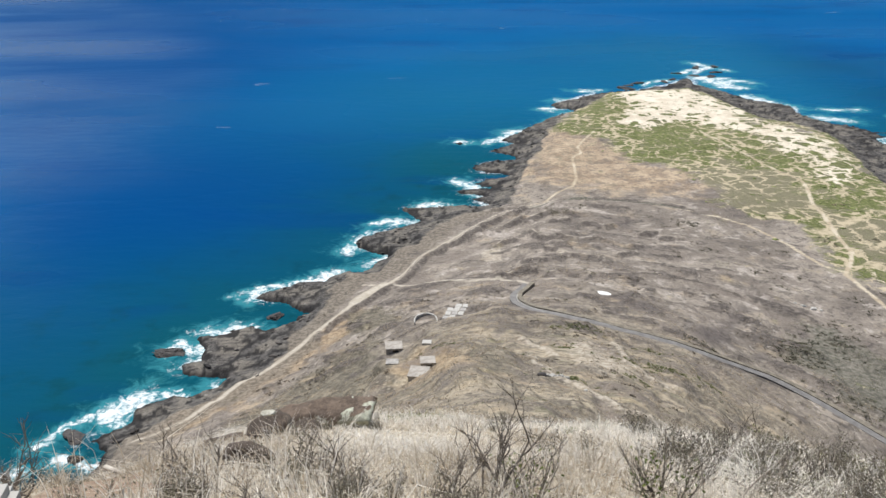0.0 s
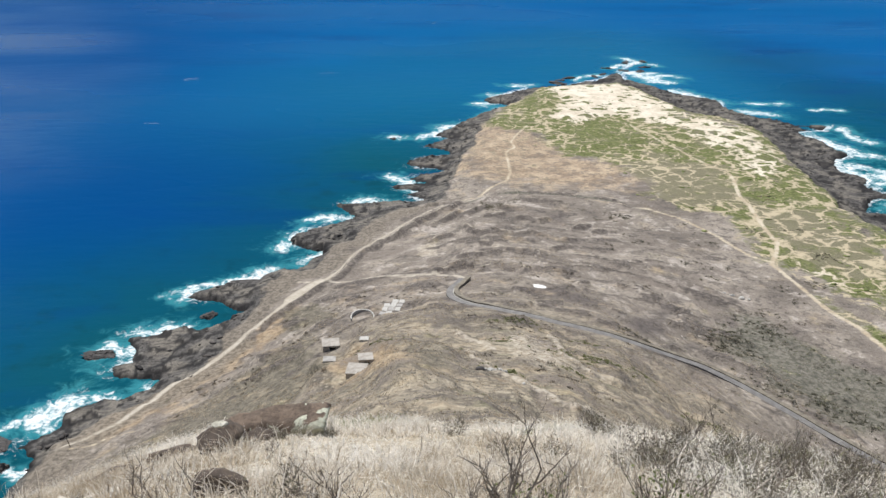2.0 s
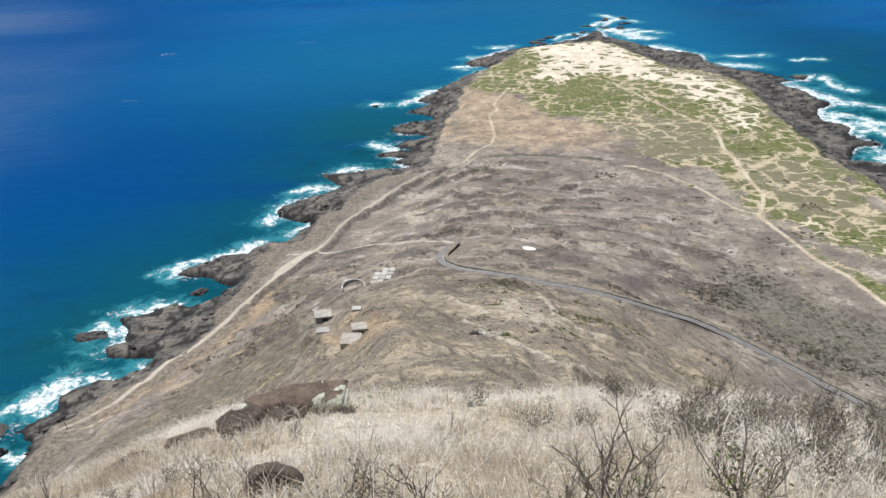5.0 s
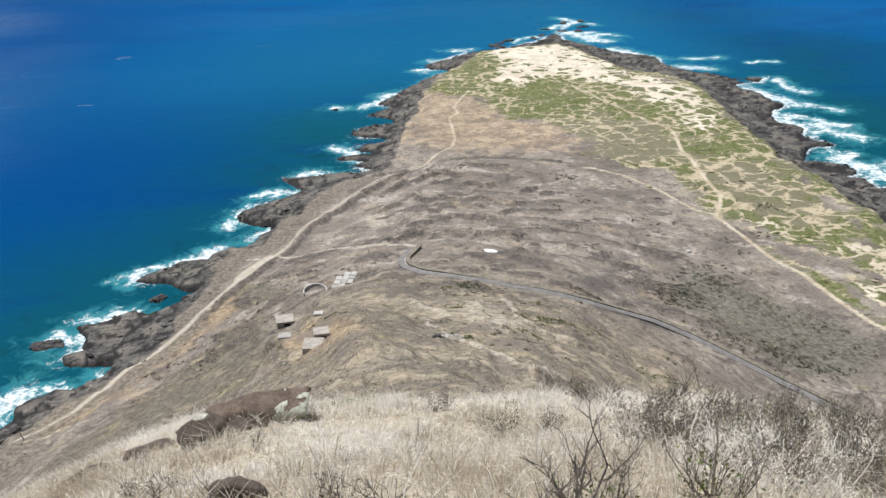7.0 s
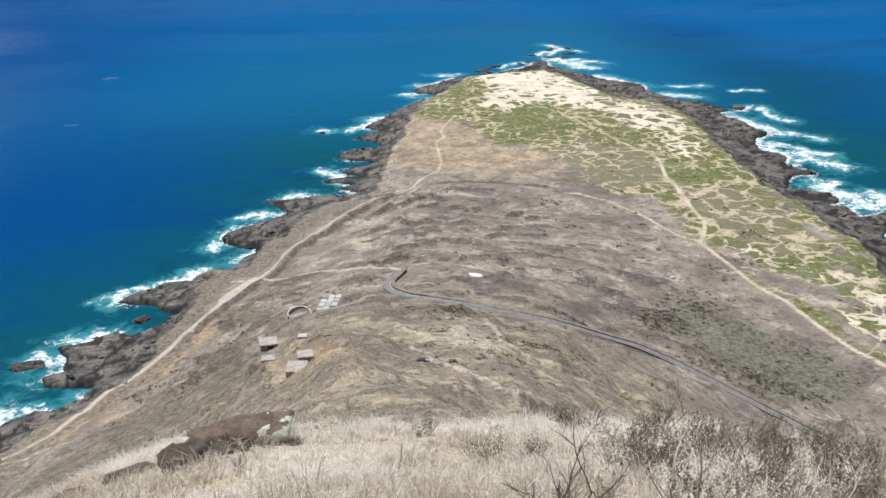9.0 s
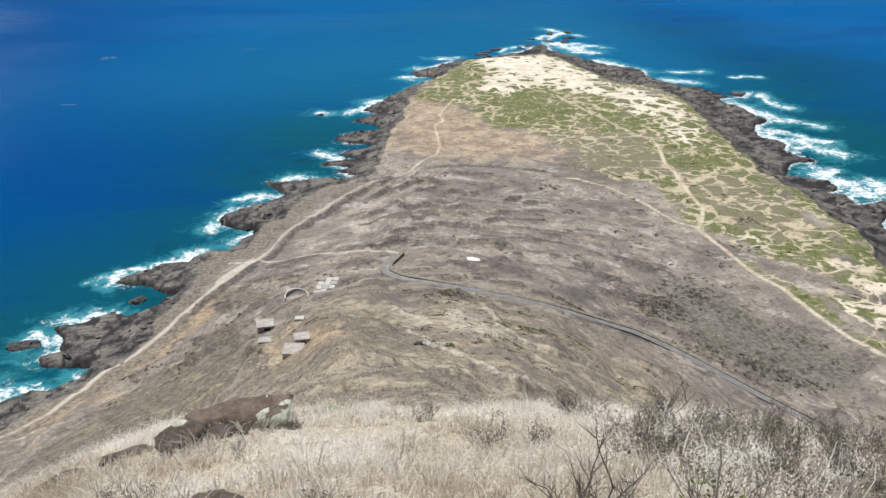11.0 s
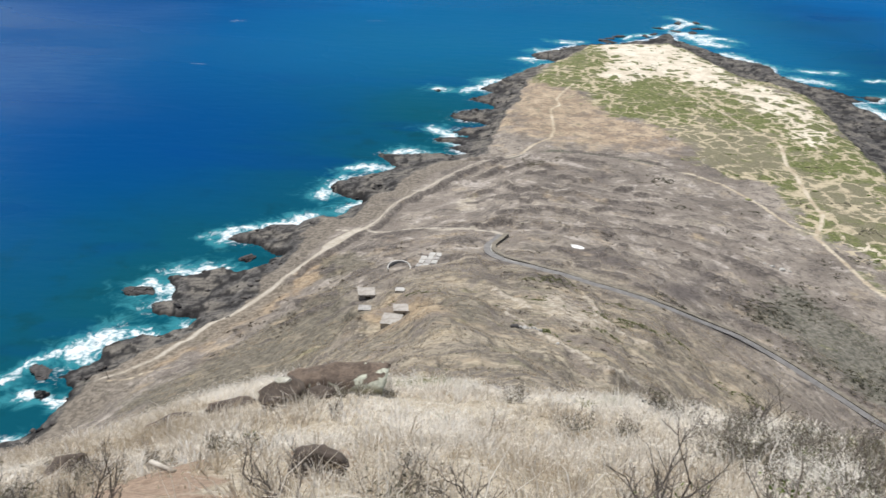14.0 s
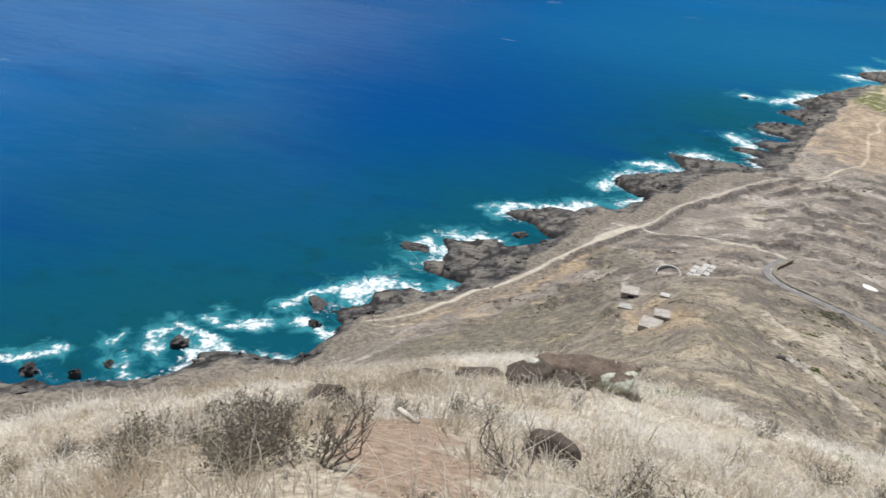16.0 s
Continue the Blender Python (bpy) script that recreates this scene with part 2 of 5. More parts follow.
    path = s.op("ADD", s.attr("path"), edge)
    col = s.mix(s.band(path, 1.9, 0.6), col, s.mix(s.band(n2, 0.4, 0.6), (0.42, 0.345, 0.245), (0.56, 0.49, 0.375)))
    # close ground: reddish soil under litter
    f1, f2 = s.noise(9, 6, 0.7), s.noise(1.3, 5, 0.6)
    soil = s.mix(s.band(f1, 0.35, 0.65), (0.21, 0.148, 0.105), (0.37, 0.278, 0.205))
    litter = s.mix(s.band(f1, 0.35, 0.65), (0.28, 0.235, 0.172), (0.50, 0.44, 0.345))
    soil = s.mix(s.band(s.op("SUBTRACT", s.op("MULTIPLY", s.op("SUBTRACT", f2, 0.5), 1.6), s.attr("bare")), -0.55, -0.3), soil, litter)
    col = s.mix(s.attr("close"), col, soil)
    s.bump(s.op("ADD", s.op("ADD", s.op("MULTIPLY", n3, 0.6), s.op("MULTIPLY", s.op("MULTIPLY", streak, 1.4), s.op("SUBTRACT", 1.0, s.op("MAXIMUM", s.attr("rock"), s.attr("close"))))), s.op("MULTIPLY", s.op("MULTIPLY", f1, 0.04), s.attr("close"))), 0.9, 1.0)
    return s.done(col)


def water_material():
    s = Shade("sea", 0.12, 0.5)
    flat = s.stretch(s.pos, 1, 1, 0)
    off = s.attr("off")                      # metres from the shore
    n1, n2 = s.noise(0.006, 4, 0.5, flat), s.noise(0.05, 5, 0.6, flat)
    reef = s.op("ADD", off, s.op("MULTIPLY", s.op("SUBTRACT", n1, 0.5), 300.0))
    col = s.mix(s.band(reef, 0, 150), (0.004, 0.067, 0.098), (0.002, 0.063, 0.146))
    col = s.mix(s.band(reef, 100, 380), col, (0.0014, 0.086, 0.246))
    col = s.mix(s.op("MULTIPLY", s.band(n2, 0.50, 0.72), s.band(off, 160, 20, 0.0, 0.6)), col, (0.004, 0.048, 0.062))
    col = s.mix(s.op("MULTIPLY", s.band(s.noise(0.012, 4, 0.6, s.stretch(flat, 0.4, 1, 1)), 0.52, 0.68), 0.45), col, (0.0018, 0.040, 0.155))
    col = s.mix(s.op("MULTIPLY", s.attr("deep"), 0.8), col, (0.0012, 0.051, 0.186))
    col = s.mix(s.op("MULTIPLY", s.attr("tip"), 0.75), col, (0.006, 0.112, 0.245))
    # ruffled water mirrors little of the low sky; sheen added by raising the IOR
    sky_sheen = s.op("MULTIPLY", s.attr("sky_sheen"), s.band(s.noise(0.004, 6, 0.62, s.stretch(flat, 0.45, 1, 1), 0.6), 0.36, 0.62, 0.25, 1.0))
    s.put(s.b.inputs["IOR"], s.op("MULTIPLY_ADD", sky_sheen, 0.27, 1.016))
    wash = s.attr("wash")
    veil = s.op("ADD", wash, s.op("MULTIPLY", s.op("SUBTRACT", s.noise(0.09, 6, 0.7, flat, 1.5), 0.5), 2.0))
    col = s.mix(s.op("MULTIPLY", s.band(veil, 0.35, 1.1), 0.75), col, (0.045, 0.25, 0.29))
    f1, f2 = s.noise(0.16, 6, 0.72, flat, 1.6), s.noise(0.6, 5, 0.7, flat, 0.8)
    lace = s.op("ADD", s.op("MULTIPLY", f1, 0.7), s.op("MULTIPLY", f2, 0.3))
    foam = s.band(s.op("ADD", s.attr("foam"), s.op("MULTIPLY", s.op("SUBTRACT", lace, 0.5), 4.2)), 0.42, 1.25)
    foam = s.op("MULTIPLY", foam, s.band(s.attr("foam"), 0.02, 0.3))
    caps = s.op("MULTIPLY", s.op("MULTIPLY", s.band(s.noise(0.03, 3, 0.6, s.stretch(flat, 0.35, 1, 1)), 0.70, 0.745), s.band(f1, 0.5, 0.6)), s.band(off, 150, 400))
    foam = s.op("MAXIMUM", foam, s.op("MULTIPLY", caps, 0.8))
    col = s.mix(foam, col, (0.80, 0.84, 0.85))
    w1, w2 = s.noise(0.09, 4, 0.55, s.stretch(flat, 0.5, 1, 1)), s.noise(0.7, 4, 0.6, flat)
    s.bump(s.op("ADD", s.op("ADD", w1, s.op("MULTIPLY", w2, 0.18)), s.op("MULTIPLY", foam, 0.5)), 0.30, 2.0)
    return s.done(col, s.mix(foam, s.band(s.noise(0.0035, 3, 0.5, s.stretch(flat, 0.4, 1, 1)), 0.35, 0.7, 0.24, 0.42), 0.9))


def plain(name, a, b, scale=6.0, rough=0.85, spec=0.3, relief=0.02, local=True):
    s = Shade(name, rough, spec)
    v = s.local() if local else s.pos
    n1, n2 = s.noise(scale, 5, 0.6, v), s.noise(scale * 7, 4, 0.65, v)
    f = s.op("MULTIPLY_ADD", n1, 0.65, s.op("MULTIPLY", n2, 0.35))
    s.bump(f, 0.7, relief)
    return s.done(s.mix(s.band(f, 0.36, 0.64), a, b))


M_GROUND, M_WATER = ground_material(), water_material()
M_CONCRETE = plain("weathered concrete", (0.27, 0.255, 0.235), (0.46, 0.44, 0.41), 0.5, 0.9, 0.2, 0.03)
M_ROOF = plain("sun-bleached concrete roof", (0.285, 0.26, 0.226), (0.45, 0.415, 0.37), 0.6, 0.9, 0.2, 0.03)
M_PALE = plain("bleached concrete", (0.36, 0.345, 0.315), (0.56, 0.54, 0.50), 0.5, 0.9, 0.2, 0.02)
M_WHITE = plain("whitewashed concrete", (0.66, 0.645, 0.61), (0.82, 0.81, 0.78), 0.5, 0.9, 0.2, 0.02)
M_ASPHALT = plain("old asphalt", (0.155, 0.148, 0.142), (0.235, 0.225, 0.214), 0.35, 0.92, 0.2, 0.01, False)
M_BANK = plain("dark road bank", (0.15, 0.133, 0.108), (0.265, 0.235, 0.185), 0.5, 0.95, 0.1, 0.05, False)
M_BASALT = plain("black basalt", (0.03, 0.028, 0.028), (0.085, 0.076, 0.07), 0.6, 0.75, 0.35, 0.2, False)


# ---- plan of the point: shore, rock edge, roads and paths, in metres ----
COAST_A = [(287, 1090.3), (260.1, 1037.5), (232.4, 1003.2), (191.7, 974.7), (146.5, 961.2), (124.6, 934.6), (89, 902.3), (95.5, 885.4),
    (116.5, 875.5), (104.2, 844.6), (67.2, 819.1), (49.4, 787.4), (35.6, 763), (46.9, 753.1), (26.7, 730.4), (43.8, 711.4), (47.2, 697.5),
    (20.4, 695), (7.7, 680.4), (23.3, 665.2), (39.9, 658.9), (18.4, 650.3), (9.7, 639.5), (17.5, 631.2), (1.1, 619.9), (20.4, 609.7), (8.4, 603.3),
    (23.2, 589.5), (0.3, 585.6), (-22.3, 586.5), (-39.1, 585.1), (-32.3, 569.2), (-22, 555.4)]
COAST_B = [(-36, 546.6), (-52.8, 535.8), (-60.9, 529.6), (-61.3, 512.9), (-54.1, 503.6), (-40.3, 500.2), (-38.9, 489.6), (-48, 482.1),
    (-55.1, 471.4), (-65.2, 465.5), (-72, 457.7), (-89.5, 456.4), (-100.9, 445.6), (-106.6, 437), (-92, 433.2), (-79.3, 421.8), (-74.6, 417.2),
    (-78.2, 412.8), (-79.5, 402.1), (-86.9, 398.7), (-102.1, 403.7), (-109, 398.5), (-119.4, 392.9), (-128.1, 392.2), (-119, 379.9), (-119.2, 369.7),
    (-127.7, 365.1), (-122.4, 353.3), (-112.7, 351.2), (-101.2, 352.1), (-104.1, 343.4), (-110.2, 340), (-120.8, 337.4), (-128.3, 332.3),
    (-135, 325.1)]
COAST_C = [(-133.2, 316.9), (-146.1, 302), (-135.1, 295), (-130.2, 285.4), (-134.6, 271.6), (-141.6, 259.3), (-148, 260), (-157.6, 259.5),
    (-166, 256.9), (-177.4, 251.2), (-174.2, 240.8), (-177.8, 226.8), (-203.5, 210.2), (-217.3, 211.8), (-223.6, 202.5)]
COAST_D = [(260.1, 1037.5), (259.7, 996.5), (284.6, 949.2), (303.8, 912.1), (325.3, 887.4), (321.2, 843.6), (337, 819), (362, 796), (364, 789), (397, 789),
    (383, 771), (357, 766), (356, 746), (364, 728), (361, 700), (365, 689), (347, 676), (338, 655), (344, 642), (351, 625), (341, 613), (344, 601), (348, 583),
    (331, 580), (321, 568), (314, 554), (327, 549), (339, 541), (333, 524), (324, 518), (333, 513), (331, 495), (352, 503), (350, 484), (330, 466), (322, 445), (318, 425)]
INLAND_A = [(241.2, 955), (223, 947), (154, 928), (117, 860), (100, 838), (79, 786), (68, 735), (62, 699), (52, 675), (47, 641.1), (38, 600), (33.9, 575.5), (14.6, 564.3), (-0.3, 548.7),
    (-14.5, 531.8), (-25.2, 500), (-38, 492), (-41, 460), (-60, 453), (-66.6, 435), (-71.4, 406.3), (-77.6, 386.2), (-78.5, 365.2), (-87.0, 344.0), (-95.7, 330.4), (-106.4, 325.9), (-113.0, 310.8), (-119.9, 304.2), (-125.0, 294.1)]
INLAND_B = [(-127, 278.3), (-128.3, 263.7), (-134.2, 252.3), (-159.1, 246), (-166, 234.3), (-170.9, 220.9),
    (-189.5, 205.4), (-214.3, 193.2)]
INLAND_C = [(262.8, 874.7), (273.1, 817), (300.6, 787.6), (312, 760), (311, 719), (308, 683), (303, 650), (300, 612), (299, 591), (294, 560), (294, 529),
    (297, 509), (296, 488), (298, 450), (290, 420), (284, 395), (281.7, 370.3)]
BENCH_EDGE = [(51.1, 557.8), (59.3, 565.5), (74.6, 568.4), (93.4, 568.3), (111.6, 564.7), (129, 557.7), (145.3, 547.5), (160.2, 534.3),
    (168.8, 502.7), (173, 463.8), (145.2, 427.4), (101.5, 435.3), (59.5, 458.9), (46.7, 515.8)]
DIRT_ROAD = [(65.8, 576), (54, 565), (43.8, 557), (32.1, 554), (22.8, 543.4), (8, 523.1), (-5.8, 498.4), (-15.5, 484.9), (-23, 468.5), (-29.6, 445.4), (-36.2, 432.7),
    (-42.8, 423.6), (-50.2, 412.6), (-56.9, 398.1), (-63.3, 386), (-70.3, 369.9), (-81.1, 350), (-91, 337.2), (-99, 321), (-105.5, 306), (-114.7, 296.4), (-124, 290)]
TRACK = [(-48.8, 434.9), (-31.1, 427.5), (-13.9, 425.9), (3.1, 420.6), (19.9, 416), (29.4, 411), (33.6, 401.5), (30.3, 389.8)]
PAVED = [(34, 400.1), (30.1, 387.6), (24.5, 379.4), (24.4, 364.9), (29.8, 342.4), (41.3, 321.4), (58.2, 315.2), (70.9, 311.6), (82.9, 306),
    (96.1, 304.7), (105, 303.7), (118.6, 302.6), (129.2, 293.9), (138.2, 282.6), (147.7, 273.5), (156, 263.2), (171, 245), (188, 224)]
PATH_ORANGE = [(115.5, 760.7), (104.2, 732.8), (95.2, 708.9), (95.9, 691.3), (87.1, 675.6), (86.1, 652.7), (84, 622.3), (79.2, 602.1), (65.4, 585.9),
    (58, 571.3), (44.2, 563.3)]
PATH_COAST = [(250, 258), (240, 279), (230, 300), (222, 318), (219, 334), (218, 352.3), (217.1, 371.8), (211.3, 389.4), (208.9, 410),
    (207.2, 434.5), (205.7, 448.4), (217.4, 469.9), (222.1, 481.2), (223.7, 502), (226.7, 523.2), (230, 545.8), (230.5, 567.8), (238.3, 599.3),
    (240.3, 616.2), (232.7, 637.3), (224.3, 679.3), (214.4, 708.3), (205.4, 764.2)]
PATH_BRANCH = [(206.7, 452.4), (198.7, 461.3), (192.8, 481.2), (187.1, 504.3), (176.6, 527.3), (162.9, 543.5), (144.5, 544.6)]
PATH_DUNE = [(224, 485.9), (242.7, 484.4), (269.3, 488.1)]
PATH_END = [(-96.7, 294.1), (-106.4, 295), (-111.5, 290), (-121.1, 289.6)]
SAND_A = [(152, 912), (184, 938), (240, 928), (262, 850), (250, 760), (226, 775), (204, 798), (176, 790), (158, 770), (147, 794), (168, 855)]
SAND_C = [(227, 903.5), (261, 831.3), (280.9, 777.3), (307.5, 751.3), (303.4, 700.9), (289.7, 626.6), (257.9, 601.5), (249.5, 635.3), (249.4, 685.7),
    (237.5, 753.5), (216, 825.7)]
SAND_B = [(220.4, 464.9), (233.6, 456.8), (241.5, 431.9), (249, 404.1), (261, 387.7), (255.1, 375.2), (239.9, 381.9), (224.8, 398.6), (215.7, 418.1),
    (212.2, 438.5)]
GREEN = [(104, 850), (128, 885), (153.3, 905), (212.2, 912), (225.3, 862.3), (246.2, 749.5), (259.9, 716.5), (290.6, 733.5),
    (303.8, 704.4), (301.4, 633), (290.8, 538.9), (283.8, 488.4), (276.1, 436), (267.9, 402), (252.2, 382.9), (236.9, 392.8), (226.5, 434.3),
    (210.3, 457), (215, 493.7), (204.3, 532.7), (172, 560), (178, 606), (160, 645), (131, 685), (110, 738), (85, 769)]
TAN = [(60, 716), (78, 775), (92, 776), (115, 725), (140, 670), (168, 630), (165, 585), (116, 587.4), (71, 600), (44, 640.5)]
TAN_B = [(-70.2, 359.2), (-47.4, 368.7), (-35.1, 357.4), (-54.2, 330.1), (-68.5, 304.6), (-87.3, 276.8), (-115.8, 288.7), (-110.6, 301.1),
    (-97.1, 334.1)]
GREY = [(-34.8, 353), (-21.2, 268.1), (-29.1, 223.8), (-45.1, 211.3), (-74.5, 213.7), (-107.7, 265.2), (-86.1, 287.7), (-66.8, 320.9),
    (-50.5, 338.9)]
DARK_A = [(54.4, 380.5), (74.1, 373.4), (95.6, 364.5), (95.2, 352.8), (78.1, 355.5), (59.5, 363.7)]
DARK_B = [(96.1, 341.9), (111.1, 354.5), (133, 390.1), (137, 388.4), (116.2, 350.9), (113.3, 335.2), (100, 325.5)]
BROWN_A = [(198.7, 669.6), (238.1, 628), (233.4, 586.3), (221, 547.4), (184.7, 553.4), (162.5, 584.2), (163.8, 620.3)]
BROWN_B = [(233.6, 545.1), (268.3, 532.2), (271.4, 478.1), (273.5, 443.2), (258.1, 432.7), (233.1, 448.6), (230.2, 479.9), (222.1, 502.4)]
BROWN_C = [(208.7, 430.6), (221.5, 391.9), (245.1, 380.7), (238.2, 358.5), (216.6, 382.2)]
SCRUB = [(152.3, 372.7), (173.2, 382.6), (181.1, 349.7), (202.5, 333.3), (218.2, 306.5), (204.5, 280.7), (178.5, 271.3), (154.5, 282.9),
    (141.8, 307.3), (138.7, 343.4)]
COAST = COAST_A + COAST_B + COAST_C + [(-330, 60), (-420, -200), (-600, -1500), (900, -1500), (700, -300), (420, 150)] + COAST_D[::-1]
INLAND = INLAND_A + INLAND_B + [(-300, 50), (-390, -200), (-570, -1500), (870, -1500), (660, -300), (380, 150)] + INLAND_C[::-1]
EDGE_AZ = [math.degrees(math.atan2(x, y)) for x, y in BENCH_EDGE[:9]]
EDGE_R = [math.hypot(x, y) for x, y in BENCH_EDGE[:9]]
# earth banks and broken ledges on the bench
LEDGES = [[(71, 571), (85, 572), (96, 573), (112, 572), (122, 566), (132, 560), (143, 557)], [(87, 552.6), (95.7, 549.6), (105.4, 546.4)], [(23.6, 558), (34.7, 560), (42, 560)],
    [(15.6, 526.6), (25.9, 536.6), (35.4, 545.9), (41.8, 557)], [(21, 511.6), (32.9, 526.2), (41, 536.2)], [(21.1, 484.3), (26.4, 491.6), (33, 492.2)],
    [(67, 539.4), (73.7, 536.4), (80.8, 536.2)], [(42.3, 504.3), (50.5, 486.5), (58.7, 487.4), (67.9, 482.7), (78.1, 485.7), (87.4, 482.4)]]
LEDGES += [[(52.7, 477.3), (66, 469.2), (79.1, 471.6)], [(48.7, 461.9), (56, 453)], [(49.4, 449.1), (62.6, 446), (75.2, 439.6)], [(35.5, 445.2), (45.5, 441)],
    [(44.5, 413.5), (52.4, 413.6), (61.9, 411), (63.1, 405.7)], [(85.4, 450.5), (96.2, 460.8)], [(106, 497.2), (116.4, 501.2)], [(118.1, 493.6), (128.3, 493.1)],
    [(42.9, 529.6), (58.2, 541.1)], [(96, 476), (101.3, 476)], [(19.1, 418.9), (30.8, 423.9), (38, 424.2)], [(76.1, 516.6), (85.3, 509.4), (92.7, 512.3)], [(57.8, 521.6), (66.9, 524.9)]]
# bank along the dirt road; its shadow is drawn in the colour too
LEDGES += [[(x + 4.2, y - 2.6) for x, y in DIRT_ROAD[5:16]]]
LIPS = [[(55.6, 284.5), (54.2, 251.7), (56.7, 242.5), (60.8, 237.5), (68, 237.5)], [(33.8, 192.3), (36.1, 182.6), (38, 172.3), (43.7, 171.8), (48.2, 178.7), (50.6, 175)],
    [(21.3, 276.5), (26.8, 265), (31.6, 251.4)], [(22.5, 243), (24.2, 228), (25.6, 216), (27, 203), (30, 196), (33.8, 192.3)]]
BALD = [[(12.3, 479.7), (24.1, 480.5), (24.7, 455.6), (15, 455.6)], [(34.6, 275), (48.2, 286.5), (52.8, 258.5), (56.3, 233.4), (51.1, 233), (41.4, 226.4), (33.5, 239.5)]]
ORANGE = [(-19.1, 292), (-5.4, 275), (7.1, 222), (5, 190), (-4, 185), (-19, 214)]
STRIP = [(-71.9, 372.3), (-51.8, 399.3), (-44.3, 405), (-46.2, 368.5), (-62.8, 344.1), (-79.4, 319.8), (-97.4, 297), (-112, 289.4), (-117.9, 296.4), (-101, 335.8)]
GREY_B = [(-54.1, 395.1), (-35.7, 399.6), (-26.2, 367.2), (-45, 354.8)]
GREY_C = [(5.7, 263.8), (14.7, 235), (18.4, 205), (5.6, 178)]
SAND_D = [(246.1, 399.6), (266.6, 402.5), (286.2, 394.7), (274.8, 379), (271.8, 356.5), (252.3, 357.3), (245.4, 375.9)]
SAND_E = [(237.6, 367.5), (253, 358.4), (265.1, 346.3), (261.5, 327.3), (242.5, 298.9), (236.4, 322.2), (231.9, 342.3)]
DARK_C = [(96.4, 509.4), (94.8, 522.1), (103.6, 521.7), (103, 505), (92.5, 501.5)]
WORKS = [(-11.0, 234.2, 13, 67.2), (-24.2, 312.5, 9.5, 34.9), (-8.7, 245.8, 5, 65.1), (-13.5, 348.2, 9, 30.5), (-1.2, 353.7, 10, 31.5), (66.4, 381.5, 7, 28.7), (-10.3, 284.1, 4, 53.2), (-22.1, 277.2, 5, 49.4)]          # levelled ground: x, y, radius, level
# breaking water: from x, y to x, y, half width
FOAM_SOUTH = [
    (-111, 440, -92, 454, 3), (-92, 455, -66, 469, 5), (-80, 459, -65, 465, 4), (-123, 396, -107, 403, 5), (-124, 381, -117, 369, 3),
    (-117, 369, -126, 364, 3), (-141, 372, -136, 381, 3), (-135, 381, -128, 375, 2), (-139, 325, -129, 336, 5), (-129, 336, -118, 340, 3),
    (-109, 335, -103, 348, 3), (-68, 511, -58, 529, 4), (-53, 485, -40, 498, 4), (-49, 562, -23, 551, 5), (-57, 551, -36, 561, 4),
    (-26, 590, 0, 586, 3)]
FOAM_WEST = [
    (-4, 755, 7, 752, 3), (2, 647, 13, 633, 4), (8, 617, 17, 621, 3), (103, 926, 122, 916, 4), (78, 823, 110, 867, 5),
    (45, 788, 65, 800, 4), (23, 754, 43, 773, 3), (328, 847, 362, 829, 5), (346, 880, 388, 881, 4), (277, 1040, 297, 987, 7),
    (260, 997, 271, 968, 4), (299, 937, 322, 885, 5), (282, 1140, 313, 1084, 4), (191, 972, 211, 976, 3), (124, 973, 148, 973, 3), (88, 880, 112, 905, 4), (70, 800, 88, 835, 3.5), (262, 1068, 300, 1112, 4), (296, 1040, 322, 1010, 4), (212, 1004, 232, 1022, 2.5)]
FOAM_NORTH = [
    (358, 749, 375, 698, 12), (394, 780, 401, 725, 9), (384, 685, 403, 667, 9), (347, 668, 348, 608, 9), (360, 633, 375, 594, 10.5),
    (344, 561, 349, 516, 10.5), (414, 848, 430, 849, 4.5)]
FOAM_NORTH_B = [
    (363, 533, 364, 500, 9), (323, 465, 323, 432, 10.5), (356, 667, 382, 623, 7.5), (351, 567, 343, 532, 6)]
FOAM_BAY = [
    (-160, 300, -147, 325, 5), (-147, 325, -136, 318, 3), (-135, 319, -127, 333, 3), (-127, 333, -111, 337, 3), (-103, 331, -101, 337, 3),
    (-152, 291, -139, 290, 4), (-141, 287, -133, 289, 3), (-179, 277, -159, 284, 2.5), (-200, 244, -188, 263, 4), (-188, 263, -169, 260, 4),
    (-182, 254, -175, 251, 3), (-143, 259, -132, 279, 2.5), (-156, 262, -149, 263, 3), (-230, 209, -222, 225, 4), (-216, 237, -214, 242, 2.5),
    (-205, 233, -197, 231, 3), (-174, 239, -171, 243, 2)]

# ---- the lie of the land, as functions of plan metres (x right, y ahead, z up from the sea) ----
FOOT_AZ = [-60, -50, -37, -29, -23, -16, -11, -6.4, -1, 4, 9, 15, 20, 25, 30, 36, 45, 60]
FOOT_R = [245, 250, 262, 272, 298, 335, 372, 430, 495, 560, 600, 590, 550, 505, 440, 385, 330, 300]
FOOT_P = [1.25, 1.25, 1.25, 1.25, 1.3, 1.4, 1.5, 1.65, 1.8, 2.05, 2.25, 2.4, 2.5, 2.5, 2.4, 2.3, 2.2, 2.0]


def sstep(a, b, v):
    k = np.clip((v - a) / (b - a), 0, 1)
    return k * k * (3 - 2 * k)


def vnoise(x, y, seed=0):
    xi, yi = np.floor(x), np.floor(y)
    fx, fy = x - xi, y - yi
    fx, fy = fx * fx * (3 - 2 * fx), fy * fy * (3 - 2 * fy)

    def h(i, j):
        s = np.sin(i * 127.1 + j * 311.7 + seed * 74.7) * 43758.5453
        return s - np.floor(s)
    a, b, c, d = h(xi, yi), h(xi + 1, yi), h(xi, yi + 1), h(xi + 1, yi + 1)
    return (a + (b - a) * fx) * (1 - fy) + (c + (d - c) * fx) * fy - 0.5


